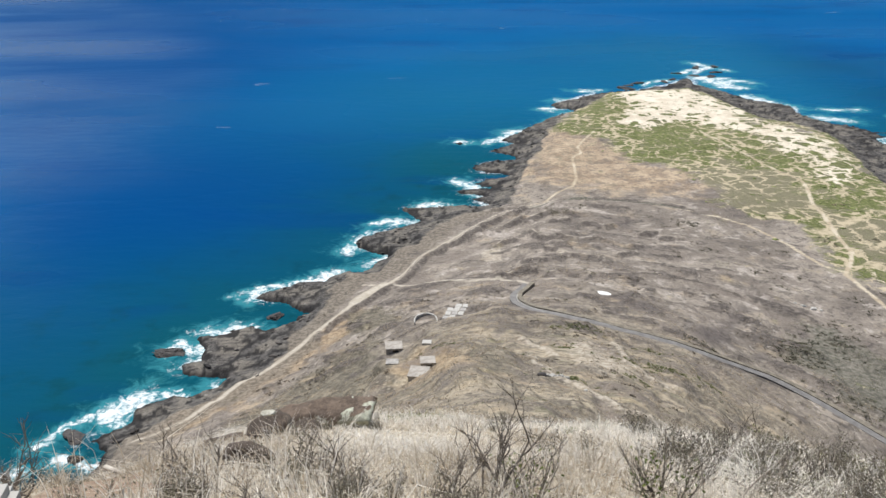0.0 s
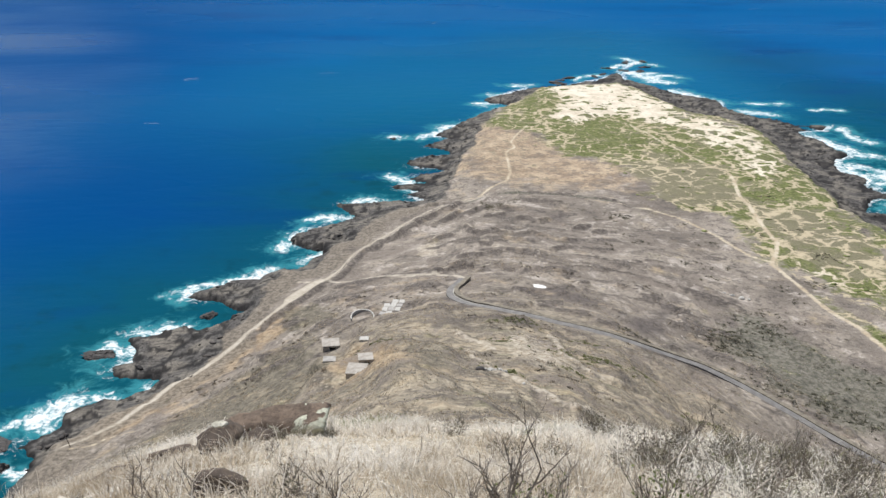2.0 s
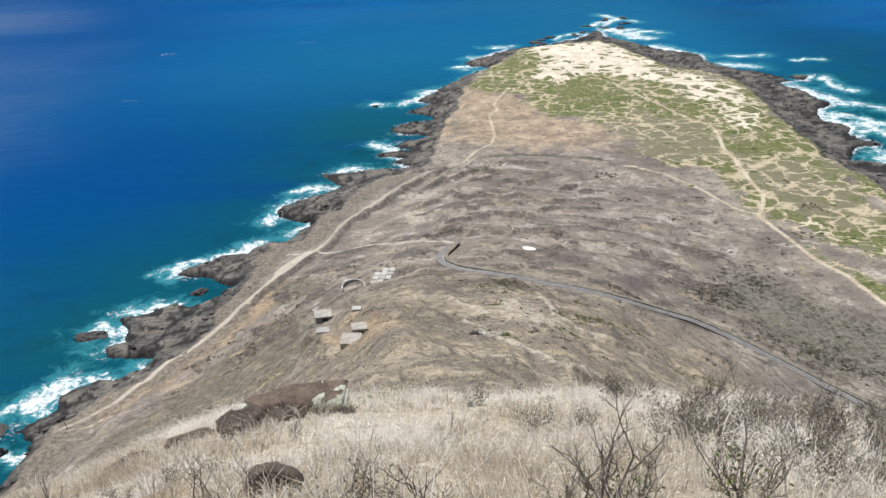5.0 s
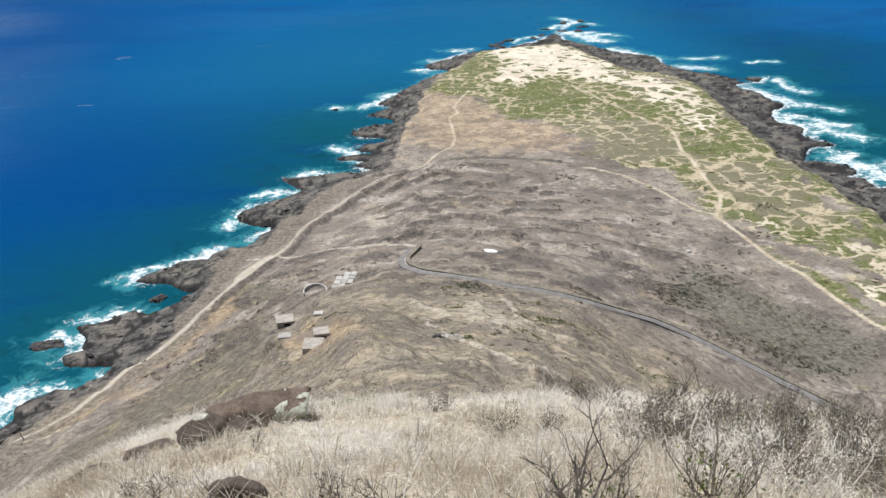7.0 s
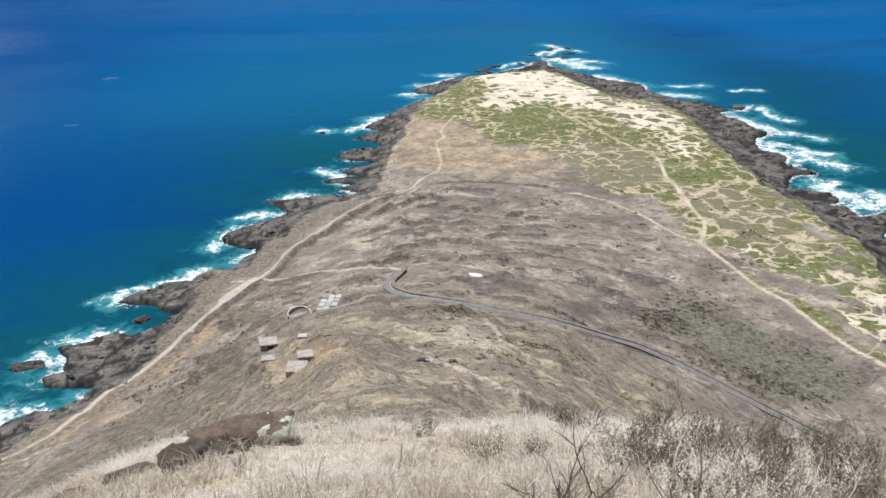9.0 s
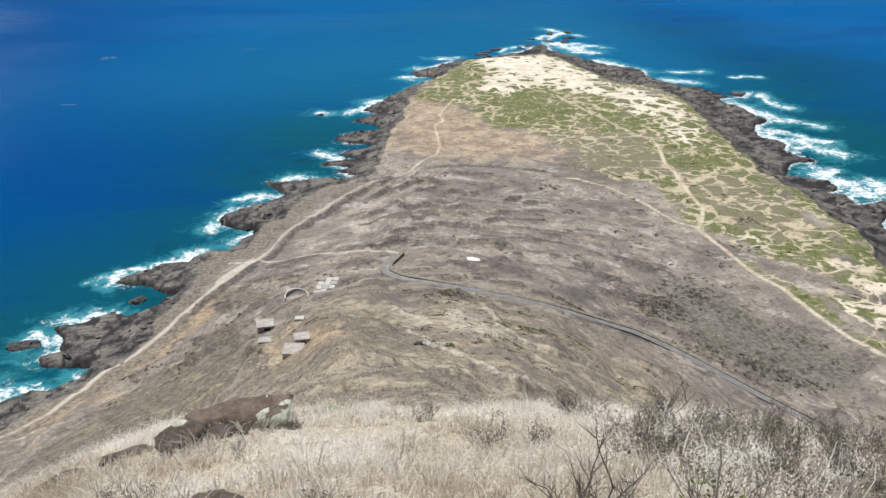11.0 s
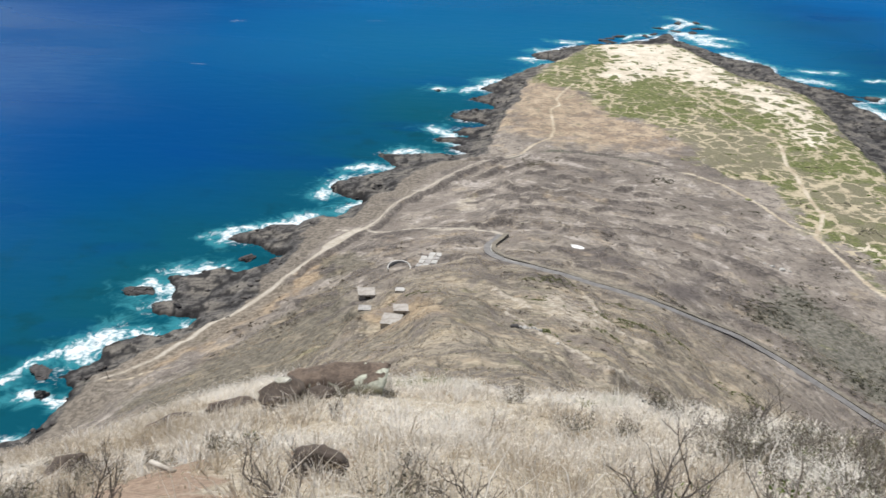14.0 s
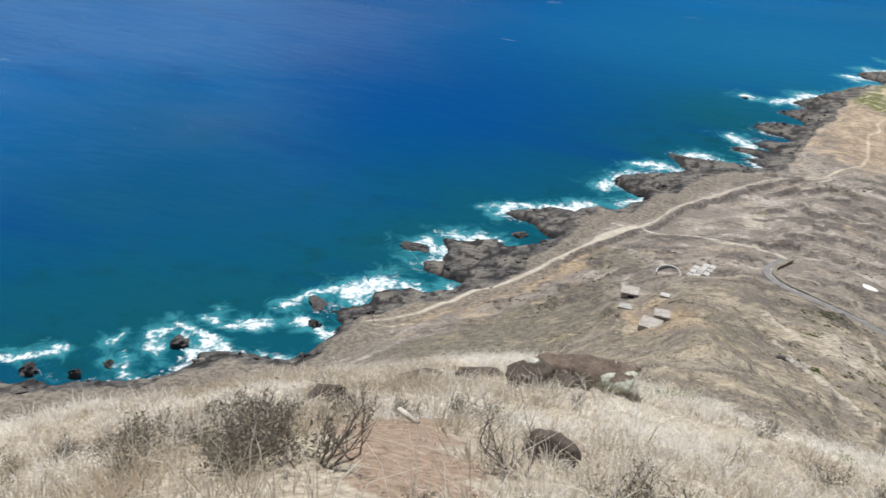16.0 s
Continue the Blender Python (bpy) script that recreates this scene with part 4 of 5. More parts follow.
# ---- roads ----
def ribbon(name, centre, left, right, lift, thick, material, label, category):
    """A strip along a line, from left to right of it, with sides that go into the ground."""
    pts = smooth_line(centre, 2.5)
    ways = [(pts[min(i + 1, len(pts) - 1)] - pts[max(i - 1, 0)]).normalized() for i in range(len(pts))]
    sides = [(p + Vector((-w.y, w.x)) * left, p + Vector((-w.y, w.x)) * right) for p, w in zip(pts, ways)]
    levels = np.array([max(zed(a.x, a.y), zed(b.x, b.y), zed(*((a + b) / 2))) for a, b in sides])
    ease = np.convolve(np.pad(levels, 6, mode="edge"), np.ones(13) / 13, "valid")
    levels = np.maximum(ease, levels - 0.1) + lift
    bm = bmesh.new()
    rows = []
    for (a, b), z in zip(sides, levels):
        rows.append([bm.verts.new((*a, z - thick)), bm.verts.new((*a, z)), bm.verts.new((*((a + b) / 2), z + 0.05)), bm.verts.new((*b, z)), bm.verts.new((*b, z - thick))])
    for r, q in zip(rows, rows[1:]):
        for k in range(4):
            bm.faces.new((r[k], r[k + 1], q[k + 1], q[k]))
    bmesh.ops.recalc_face_normals(bm, faces=bm.faces)
    return tagged(part(name, bm, material), label, category, kind="structure")


PAVED_EASED = [tuple((np.array(PAVED[max(i - 1, 0)]) + 2 * np.array(PAVED[i]) + np.array(PAVED[min(i + 1, len(PAVED) - 1)])) / 4) for i in range(len(PAVED))]
ribbon("road", PAVED_EASED, 1.25, -1.7, 0.12, 2.5, M_ASPHALT, "narrow grey asphalt road along the hillside", "road")
ribbon("road_bank", PAVED_EASED, 3.8, 1.75, 1.08, 3.2, M_BANK, "dark earth bank beside the asphalt road", "bank")
ribbon("kerb", PAVED_EASED, 1.65, 1.3, 0.42, 1.6, M_PALE, "low pale concrete kerb along the road", "kerb")

# ---- low growth far off ----
rng = np.random.default_rng(7)


def scatter(n, az0, az1, r0, r1, power=0.5):
    a, r = np.radians(rng.uniform(az0, az1, n)), r0 + (r1 - r0) * rng.uniform(0, 1, n) ** power
    return r * np.sin(a), r * np.cos(a)


M_SCRUB = toned("dry scrub", (0.27, 0.24, 0.20), (0.47, 0.42, 0.345), odd=(0.20, 0.21, 0.12), thin=0.5)
M_TUFT = toned("bleached grass tufts", (0.30, 0.245, 0.175), (0.58, 0.49, 0.37), thin=0.4)
M_MOUND = toned("green beach plants", (0.11, 0.135, 0.042), (0.21, 0.24, 0.085), odd=(0.24, 0.215, 0.12))
M_STONE = toned("dark shore stones", (0.03, 0.028, 0.028), (0.11, 0.098, 0.088))


def off_roads(x, y):
    d = np.minimum(line_dist(DIRT_ROAD, x, y), line_dist(PAVED, x, y))
    d = np.minimum(d, np.minimum(line_dist(PATH_COAST, x, y), line_dist(TRACK, x, y)))
    for wx, wy, wr, wz in WORKS:
        d = np.minimum(d, np.maximum(np.hypot(x - wx, y - wy) - wr * 0.5, 0))
    return d


x, y = scatter(40000, -38, 46, 80, 600, 0.6)
z, shore, inner, rise, rough, strip = land(x, y, True)
lush = sstep(-14, 10, signed(SCRUB, x, y))
streak = fbm(z / 5, np.arctan2(x, y) * 7, 3, 62)
patch = fbm(x / 45, y / 45, 4, 61) + 0.5 * streak + 0.4 * sstep(0.08, 0.2, strip) + 0.4 * lush
# denser along the bench edge, thickening the dark strip there
keep = (inner > 6) & (off_roads(x, y) > 4.5) & (patch + 0.3 * rng.normal(size=len(x)) + 0.6 * sstep(6, 2, line_dist(BENCH_EDGE[:8], x, y)) > 0.2)
x, y, lush = x[keep], y[keep], lush[keep]
size = rng.uniform(0.5, 1.5, len(x)) + 1.3 * lush * rng.uniform(0, 1, len(x)) ** 2
tone = rng.uniform(0.05, 0.9, len(x)) - 0.3 * lush
tone = np.where(rng.uniform(0, 1, len(x)) < 0.05 + 0.30 * lush, 1.5, tone)
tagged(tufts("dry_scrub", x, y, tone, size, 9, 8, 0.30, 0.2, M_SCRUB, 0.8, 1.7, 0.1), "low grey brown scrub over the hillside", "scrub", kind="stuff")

gx, gy = [], []
for cx, cy, wide, deep, count in ((62, 256, 7, 3.0, 90), (44, 301, 5, 3.5, 70), (95, 232, 5, 3, 40), (30, 214, 4, 3, 30), (52, 232, 3, 2, 20), (-6, 262, 3, 3, 14), (36, 268, 3, 2, 22), (70, 286, 4, 2, 26), (18, 246, 3, 2, 16), (84, 262, 3, 2, 18)):
    gx.append(cx + wide * rng.normal(size=count)), gy.append(cy + deep * rng.normal(size=count))
gx, gy = np.concatenate(gx), np.concatenate(gy)
tagged(tufts("green_scrub", gx, gy, rng.uniform(0, 1, len(gx)), rng.uniform(0.6, 1.3, len(gx)), 16, 12, 0.6, 0.13,
             toned("green scrub", (0.12, 0.14, 0.055), (0.27, 0.275, 0.14), thin=0.4), 0.5, 1.1, 0.1), "patches of green scrub in the gullies", "scrub", kind="stuff")

x, y = scatter(34000, -38, 46, 75, 480, 0.55)
z, shore, inner, rise, rough, strip = land(x, y, True)
keep = (inner > 5) & (off_roads(x, y) > 4) & (rise > 0.04) & (fbm(x / 30, y / 30, 3, 71) + 0.8 * fbm(z / 5, np.arctan2(x, y) * 7, 3, 72) + 0.3 * rng.normal(size=len(x)) > 0.05)
x, y = x[keep], y[keep]
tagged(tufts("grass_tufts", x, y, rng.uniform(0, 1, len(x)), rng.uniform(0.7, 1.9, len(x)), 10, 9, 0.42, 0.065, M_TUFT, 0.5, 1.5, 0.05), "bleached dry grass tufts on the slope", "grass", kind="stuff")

x, y = scatter(4200, 0, 42, 330, 1080, 0.7)
keep = (signed(GREEN, x, y) + 12 * rng.normal(size=len(x)) > 2) & (line_dist(PATH_COAST, x, y) > 4) & (signed(INLAND, x, y) > 4) & (fbm(x / 18, y / 18, 3, 81) > 0.05)
x, y = x[keep], y[keep]
size = rng.uniform(0.7, 1.9, len(x))
tone = np.where(rng.uniform(0, 1, len(x)) < 0.12, 1.5, rng.uniform(0, 1, len(x)))
tagged(blobs("beach_plants", x, y, size, size * 0.11, tone, M_MOUND, sink=0.45, seed=5), "low mats of green beach plants on the dunes", "plants", kind="stuff")

x, y = scatter(30000, -6, 44, 250, 560, 0.6)
z, shore, inner, rise, rough, strip = land(x, y, True)
lush = sstep(-16, 12, signed(SCRUB, x, y))
keep = (inner > 8) & (off_roads(x, y) > 5) & (rise < 0.16) & (1.5 * fbm(x / 20, y / 20, 4, 84) + 0.5 * lush + 0.2 * rng.normal(size=len(x)) > 0.72) & (x > 40)
x, y = x[keep], y[keep]
size = rng.uniform(0.6, 2.1, len(x))
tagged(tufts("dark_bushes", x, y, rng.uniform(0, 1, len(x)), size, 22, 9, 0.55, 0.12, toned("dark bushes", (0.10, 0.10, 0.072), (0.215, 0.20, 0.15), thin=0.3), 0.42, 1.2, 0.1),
       "dark grey green bushes in clusters on the bench", "bushes", kind="stuff")

x, y = scatter(20000, -38, 30, 190, 420, 0.7)
z, shore, inner, rise, rough, strip = land(x, y, True)
keep = (inner > 6) & (off_roads(x, y) > 3.5) & (0.8 * fbm(x / 34, y / 34, 4, 86) + 0.5 * fbm(z / 4, np.arctan2(x, y) * 12, 3, 87) + 0.25 * rng.normal(size=len(x)) > 0.70)
x, y = x[keep], y[keep]
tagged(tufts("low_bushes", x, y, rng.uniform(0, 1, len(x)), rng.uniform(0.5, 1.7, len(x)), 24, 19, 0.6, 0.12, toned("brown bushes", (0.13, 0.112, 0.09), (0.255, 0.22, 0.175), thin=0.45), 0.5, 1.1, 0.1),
       "low dark brown bushes dotted over the slope", "bushes", kind="stuff")

x, y = scatter(22000, -52, 42, 230, 1120, 0.7)
sh, inn = signed(COAST, x, y), signed(INLAND, x, y)
keep = (sh > -3) & (inn < 2) & (fbm(x / 12, y / 12, 3, 91) + 0.2 * rng.normal(size=len(x)) > 0.1)
x, y = x[keep], y[keep]
size = rng.uniform(0.4, 1.4, len(x)) ** 1.2
tagged(blobs("shore_stones", x, y, size, size * 0.4, rng.uniform(0, 1, len(x)) ** 1.5, M_STONE, jag=0.3, seed=6), "black lava stones strewn along the shore", "stones", kind="stuff")

# ---- rocks that stand in the surf ----
for i, (x, y, sx, sy, sz) in enumerate(((-134, 376, 9, 4.5, 2.2), (-92, 414, 5.5, 4, 1.8), (-144.5, 289, 4.0, 4.0, 2.2), (-184, 253, 5, 4.5, 2.4), (-221, 213, 5, 5, 3.0),
                                        (-204.5, 218, 3, 3, 2.6), (-199, 229.5, 3.2, 3, 1.8), (1, 753, 4, 3, 1.4), (-151, 305, 8, 5, 1.6), (178, 982, 14, 7, 2.0), (197, 1008, 11, 5, 1.6), (241, 1032, 10, 5, 1.6), (284, 1100, 15, 6, 1.7), (270, 1052, 12, 6, 1.7), (255, 1064, 9, 4, 1.6), (300, 1072, 10, 5, 1.7), (290, 1046, 12, 6, 1.8), (228, 1016, 9, 4, 1.6), (307, 1106, 8, 4, 1.6), (186, 996, 7, 4, 1.5))):
    rk = part("sea_rock", boulder((sx, sy, sz * 1.35), 40 + i, 14, 4, 0.26, 0.4), M_BASALT)
    rk.matrix_world = pose(x, y, -0.25, 0, 0, 37 * i)
    tagged(rk, "low black lava rock washed by surf", "rock", "rocks in the surf")


# ---- old concrete works on the spur ----
def bunker(m, wide, deep, tall, label, door):
    th = thing("bunker", m, label, "bunker", "concrete works on the spur")
    wall = 0.35
    for sx, sy, px, py in ((wide, wall, 0, -deep / 2 + wall / 2), (wide, wall, 0, deep / 2 - wall / 2), (wall, deep - 2 * wall, -wide / 2 + wall / 2, 0), (wall, deep - 2 * wall, wide / 2 - wall / 2, 0)):
        if door and py < 0 and sx > sy:
            for dx, w in ((-wide * 0.3, wide * 0.4), (wide * 0.38, wide * 0.24)):
                p = part("wall", block(w, sy, tall, 0.04, 0.03), M_CONCRETE, th)
                p.matrix_local = pose(dx, py, -0.2)
            p = part("lintel", block(wide, sy * 0.98, 0.5, 0.03), M_CONCRETE, th)
            p.matrix_local = pose(0, py, tall - 0.71)
            continue
        p = part("wall", block(sx, sy, tall, 0.04, 0.03), M_CONCRETE, th)
        p.matrix_local = pose(px, py, -0.2)
    p = part("roof_slab", block(wide + 0.5, deep + 0.5, 0.3, 0.06, 0.04, 3), M_ROOF, th, "weathered grey concrete roof slab")
    p.matrix_local = pose(0, 0, tall - 0.196)
    return th


def on(x, y, dz=0.0, rz=0.0, rx=0.0, ry=0.0):
    return pose(x, y, zed(x, y) + dz, rx, ry, rz)


def at(x, y, z, rz=0.0):
    return pose(x, y, z, 0, 0, rz)


bunker(at(-10.8, 233.6, 68.0, -8), 5.3, 6.1, 1.7, "squat grey concrete bunker sunk in the slope", True)
bunker(at(-8.6, 246.0, 65.3, 4), 4.2, 4.2, 1.6, "small concrete bunker with a dark open doorway", True)
bunker(at(-24.2, 312.7, 34.2, 6), 6.2, 6.2, 3.1, "grey concrete bunker with an open front", True)
f = part("footing", block(4.4, 3.8, 1.8, 0.05, 0.06), M_CONCRETE)
f.matrix_world = at(-22.0, 276.4, 48.2, 0)
tagged(f, "broken concrete footing in dry grass", "footing")
f = part("footing", block(3.2, 2.8, 1.6, 0.05, 0.06, 4), M_PALE)
f.matrix_world = at(-10.3, 283.4, 52.3, -4)
tagged(f, "small bleached concrete footing in dry grass", "footing")


def ring_wall(m, radius, thick, tall, from_deg, to_deg):
    bm = bmesh.new()
    rows = []
    n = 40
    for i in range(n + 1):
        a = radians(from_deg + (to_deg - from_deg) * i / n)
        px, py = math.sin(a), math.cos(a) * 1.35
        base = -3.0
        rows.append([bm.verts.new((px * r, py * r, z)) for r, z in ((radius, base), (radius, tall), (radius + thick, tall), (radius + thick, base))])
    for r, q in zip(rows, rows[1:]):
        for k in range(4):
            bm.faces.new((r[k], r[(k + 1) % 4], q[(k + 1) % 4], q[k]))
    bm.faces.new(rows[0]), bm.faces.new(rows[-1][::-1])
    bmesh.ops.recalc_face_normals(bm, faces=bm.faces)
    ob = part("gun_pit_wall", bm, M_PALE)
    ob.matrix_world = m
    return tagged(ob, "pale curved concrete wall of an old gun pit", "wall")


ring_wall(at(-13.2, 347.0, 30.9), 4.5, 0.5, 0.75, -112, 108)

slabs = thing("foundation_slabs", at(-1.0, 355.2, 31.9, -10), "rows of bleached concrete slabs of a ruined building", "foundation")
for i in range(3):
    for j in range(4):
        if (i, j) in ((0, 3), (2, 0)):
            continue
        lx, ly = (i - 1) * 2.75 + 0.2 * j, (j - 1.5) * 4.4
        w = slabs.matrix_world @ Vector((lx, ly, 0))
        p = part("slab", block(2.62 - 0.3 * ((j + i) % 2), 4.25 - 0.6 * ((i + 2 * j) % 3 == 0), 1.6, 0.08, 0.14, i + 5 * j), M_PALE if (i * 2 + j) % 3 else M_CONCRETE, slabs)
        p.matrix_world = pose(w.x, w.y, zed(w.x, w.y) - 1.35 + 0.06 * (i - j), -4 + 2 * (i == 1), 2 * (j % 2), -10 + 3 * ((i + j) % 3))

pad = part("concrete_pad", boulder((5.0, 2.6, 1.0), 61, 10, 3, 0.1), M_WHITE)
pad.matrix_world = at(66.2, 380.8, 28.2, -18)
tagged(pad, "bright white mound of broken concrete on the bench", "pad")
for i, (x, y, s) in enumerate(((167, 402.5, 1.5), (171, 400, 1.9), (174.5, 399, 1.0), (163.5, 404, 0.9))):
    p = part("pale_rock", boulder((s, s * 0.8, s * 0.55), 80 + i), M_PALE)
    p.matrix_world = on(x, y, 0.1, 50 * i)
    tagged(p, "pale weathered rock on bare ground", "rock", "pale rocks")
for i, (x, y, s) in enumerate(((23.6, 207.2, 0.9), (24.8, 206.4, 1.2), (26.0, 205.2, 0.8), (27.1, 204.0, 1.1), (28.3, 202.6, 0.8), (25.4, 204.6, 0.6), (31.5, 192, 0.7), (32.2, 190.5, 0.5))):
    p = part("pale_rock", boulder((s, s * 0.7, s * 0.6), 90 + i), M_PALE)
    p.matrix_world = on(x, y, 0.1, 40 * i)
    tagged(p, "pale grey rock in a fall down the gully", "rock", "rock fall in the gully")
p = part("rock", boulder((1.3, 1.0, 0.8), 99), M_BASALT)
p.matrix_world = on(22.2, 206, 0.2)
tagged(p, "dark rock at the head of the rock fall", "rock")

bm = bmesh.new()
bmesh.ops.create_cone(bm, cap_ends=True, segments=10, radius1=0.16, radius2=0.11, depth=7.5)
bmesh.ops.translate(bm, vec=(0, 0, 3.4), verts=bm.verts)
post = part("utility_post", bm, plain("grey timber", (0.10, 0.085, 0.07), (0.2, 0.175, 0.145), 3))
post.matrix_world = on(-119.0, 291, -0.4, 0, 4, -12)
tagged(post, "leaning grey wooden post beside the dirt road", "post")


# ---- the slope underfoot ----
def stone_material(name, dark, light, lichen=None):
    s = Shade(name, 0.9, 0.25)
    v = s.local()
    n1, n2, n3 = s.noise(1.8, 6, 0.65, v), s.noise(12, 5, 0.7, v), s.noise(2.6, 3, 0.5, v, 0.5)
    f = s.op("MULTIPLY_ADD", n1, 0.6, s.op("MULTIPLY", n2, 0.4))
    col = s.mix(s.band(f, 0.36, 0.64), dark, light)
    col = s.mix(s.op("MULTIPLY", s.band(s.noise(0.9, 4, 0.6, v, 0.8), 0.52, 0.66), 0.5), col, (light[0] * 1.5, light[1] * 1.42, light[2] * 1.35))
    if lichen:
        sep = s.t.nodes.new("ShaderNodeSeparateXYZ")
        s.put(sep.inputs[0], v)
        side = s.op("ADD", s.band(sep.outputs[0], -0.1, 1.0, -0.10, 0.125), s.band(sep.outputs[1], 0.0, -0.4, -0.10, 0.08))
        spots = s.band(s.op("ADD", n3, side), 0.59, 0.615)
        col = s.mix(spots, col, s.mix(s.band(n2, 0.4, 0.6), lichen, (0.40, 0.41, 0.32)))
    s.bump(f, 0.9, 0.08)
    return s.done(col)


M_OUTCROP = stone_material("lichened brown rock", (0.085, 0.064, 0.050), (0.205, 0.155, 0.118), (0.55, 0.55, 0.44))
M_BOULDER = stone_material("brown boulder", (0.055, 0.044, 0.037), (0.15, 0.118, 0.093))
M_LICHEN = stone_material("pale lichened stone", (0.36, 0.34, 0.27), (0.60, 0.58, 0.50))
M_STRAW = toned("dry straw", (0.46, 0.385, 0.285), (0.93, 0.89, 0.815), odd=(0.22, 0.23, 0.085), thin=0.5)
M_TWIG = plain("dead grey wood", (0.10, 0.085, 0.073), (0.27, 0.238, 0.205), 9, 0.9, 0.15, 0.004)
M_PALETWIG = plain("bleached dead wood", (0.33, 0.29, 0.24), (0.55, 0.50, 0.43), 7, 0.85, 0.2, 0.004)
M_LEAF = toned("small green leaves", (0.09, 0.13, 0.025), (0.22, 0.26, 0.07))

M_DRYLEAF = toned("dry grey leaves", (0.15, 0.137, 0.098), (0.37, 0.34, 0.255), odd=(0.14, 0.16, 0.06), thin=0.4)

def rock_slab(half, deep, tall, seed):
    """A long bedrock slab: tilted flat top, broken front, overhanging end."""
    bm = bmesh.new()
    bmesh.ops.create_cube(bm, size=2.0)
    bmesh.ops.subdivide_edges(bm, edges=bm.edges[:], cuts=27, use_grid_fill=True)
    shift = Vector((seed, 0, 0))
    for v in bm.verts:
        x, y, z = v.co
        taper = 0.55 + 0.45 * min(1.0, (x + 1) / 0.9)
        edge = max(abs(x), abs(y))
        top = tall * (0.72 + 0.24 * x) * (1 - 0.25 * max(0.0, y) ** 2) - 0.16 * (max(0.0, edge - 0.55) / 0.45) ** 2
        v.co = Vector((x * half, y * deep * taper, top if z > 0.99 else top * (z + 1) / 2 - 0.35 * (1 - z) / 2))
        if z < 0.99 and x > 0.8:                 # the broken end hangs over
            v.co.x -= 0.16 * (1 - z) * (x - 0.8) / 0.2
        q = v.co + shift
        v.co += 0.05 * noise.noise_vector(q * 1.3) + 0.05 * noise.noise_vector(q * 3.7) + 0.022 * noise.noise_vector(q * 10)
        v.co.y -= 0.09 * (1 - abs(z)) * math.floor(3 * noise.noise(Vector((v.co.x * 2.2, 0, v.co.z * 3.5)) + shift))
    bmesh.ops.recalc_face_normals(bm, faces=bm.faces)
    return bm


outcrop = part("rock_outcrop", rock_slab(1.38, 0.54, 0.92, 4.0), M_OUTCROP, None, "", True)
outcrop.matrix_world = pose(-2.48, 20.45, zed(-2.48, 20.45) + 0.12, 15, -2, -7)
tagged(outcrop, "long brown rock ledge with pale green lichen at one end", "rock")
for i, (x, y, up, sx, sy, sz, rz, mat, label) in enumerate((
        (-3.42, 17.72, 0.80, 0.21, 0.14, 0.07, 20, M_LICHEN, "small pale lichened stone lying on dark rock"),
        (-3.62, 18.2, 0.24, 0.66, 0.5, 0.50, 40, M_BOULDER, "dark brown rock under a pale stone"),
        (-2.75, 18.7, 0.12, 0.40, 0.32, 0.26, 10, M_BOULDER, "dark brown rock half hidden in straw"),
        (-6.9, 20.4, -0.10, 1.1, 0.5, 0.30, 25, M_BOULDER, "low dark rock in dry grass"),
        (-1.24, 7.35, 0.0, 0.36, 0.30, 0.36, 15, M_BOULDER, "rounded brown boulder among straw"),
        (-7.25, 14.6, 0.16, 0.55, 0.4, 0.32, 60, M_BOULDER, "low brown boulder in pale grass"),
        (-5.0, 19.3, 0.0, 0.8, 0.5, 0.34, 0, M_BOULDER, "dark rock on the edge of the slope"))):
    p = part("boulder", boulder((sx, sy, sz), 20 + i, 14, 4, 0.10, 0.60), mat, None, "", True)
    p.matrix_world = pose(x, y, zed(x, y) + up, 0, 0, rz)
    tagged(p, label, "rock")

log_bm = bmesh.new()
bmesh.ops.create_cone(log_bm, cap_ends=True, segments=10, radius1=0.042, radius2=0.036, depth=0.34)
for v in log_bm.verts:
    v.co += 0.008 * noise.noise_vector(v.co * 14)
    v.co.y *= 0.7
log = part("driftwood_log", log_bm, M_PALETWIG, None, "", True)
log.matrix_world = pose(-3.05, 8.1, zed(-3.05, 8.1) + 0.09, 90, 10, 62)
tagged(log, "short bleached log lying on the slope", "log")
ledge = part("concrete_ledge", block(0.85, 0.5, 0.8, 0.02, 0.006), M_PALE)
ledge.matrix_world = pose(-0.16, 0.06, 198.2, 0, 0, 8)
tagged(ledge, "pale concrete ledge at the top of the slope", "ledge")


def tube(bm, pts, r0, r1, sides=5):
    rows = []
    for i, p in enumerate(pts):
        way = (pts[min(i + 1, len(pts) - 1)] - pts[max(i - 1, 0)]).normalized()
        a = way.orthogonal().normalized()
        b = way.cross(a)
        r = r0 + (r1 - r0) * i / (len(pts) - 1)
        rows.append([bm.verts.new(p + (a * math.cos(6.2832 * k / sides) + b * math.sin(6.2832 * k / sides)) * r) for k in range(sides)])
    for r, q in zip(rows, rows[1:]):
        for k in range(sides):
            bm.faces.new((r[k], r[(k + 1) % sides], q[(k + 1) % sides], q[k]))


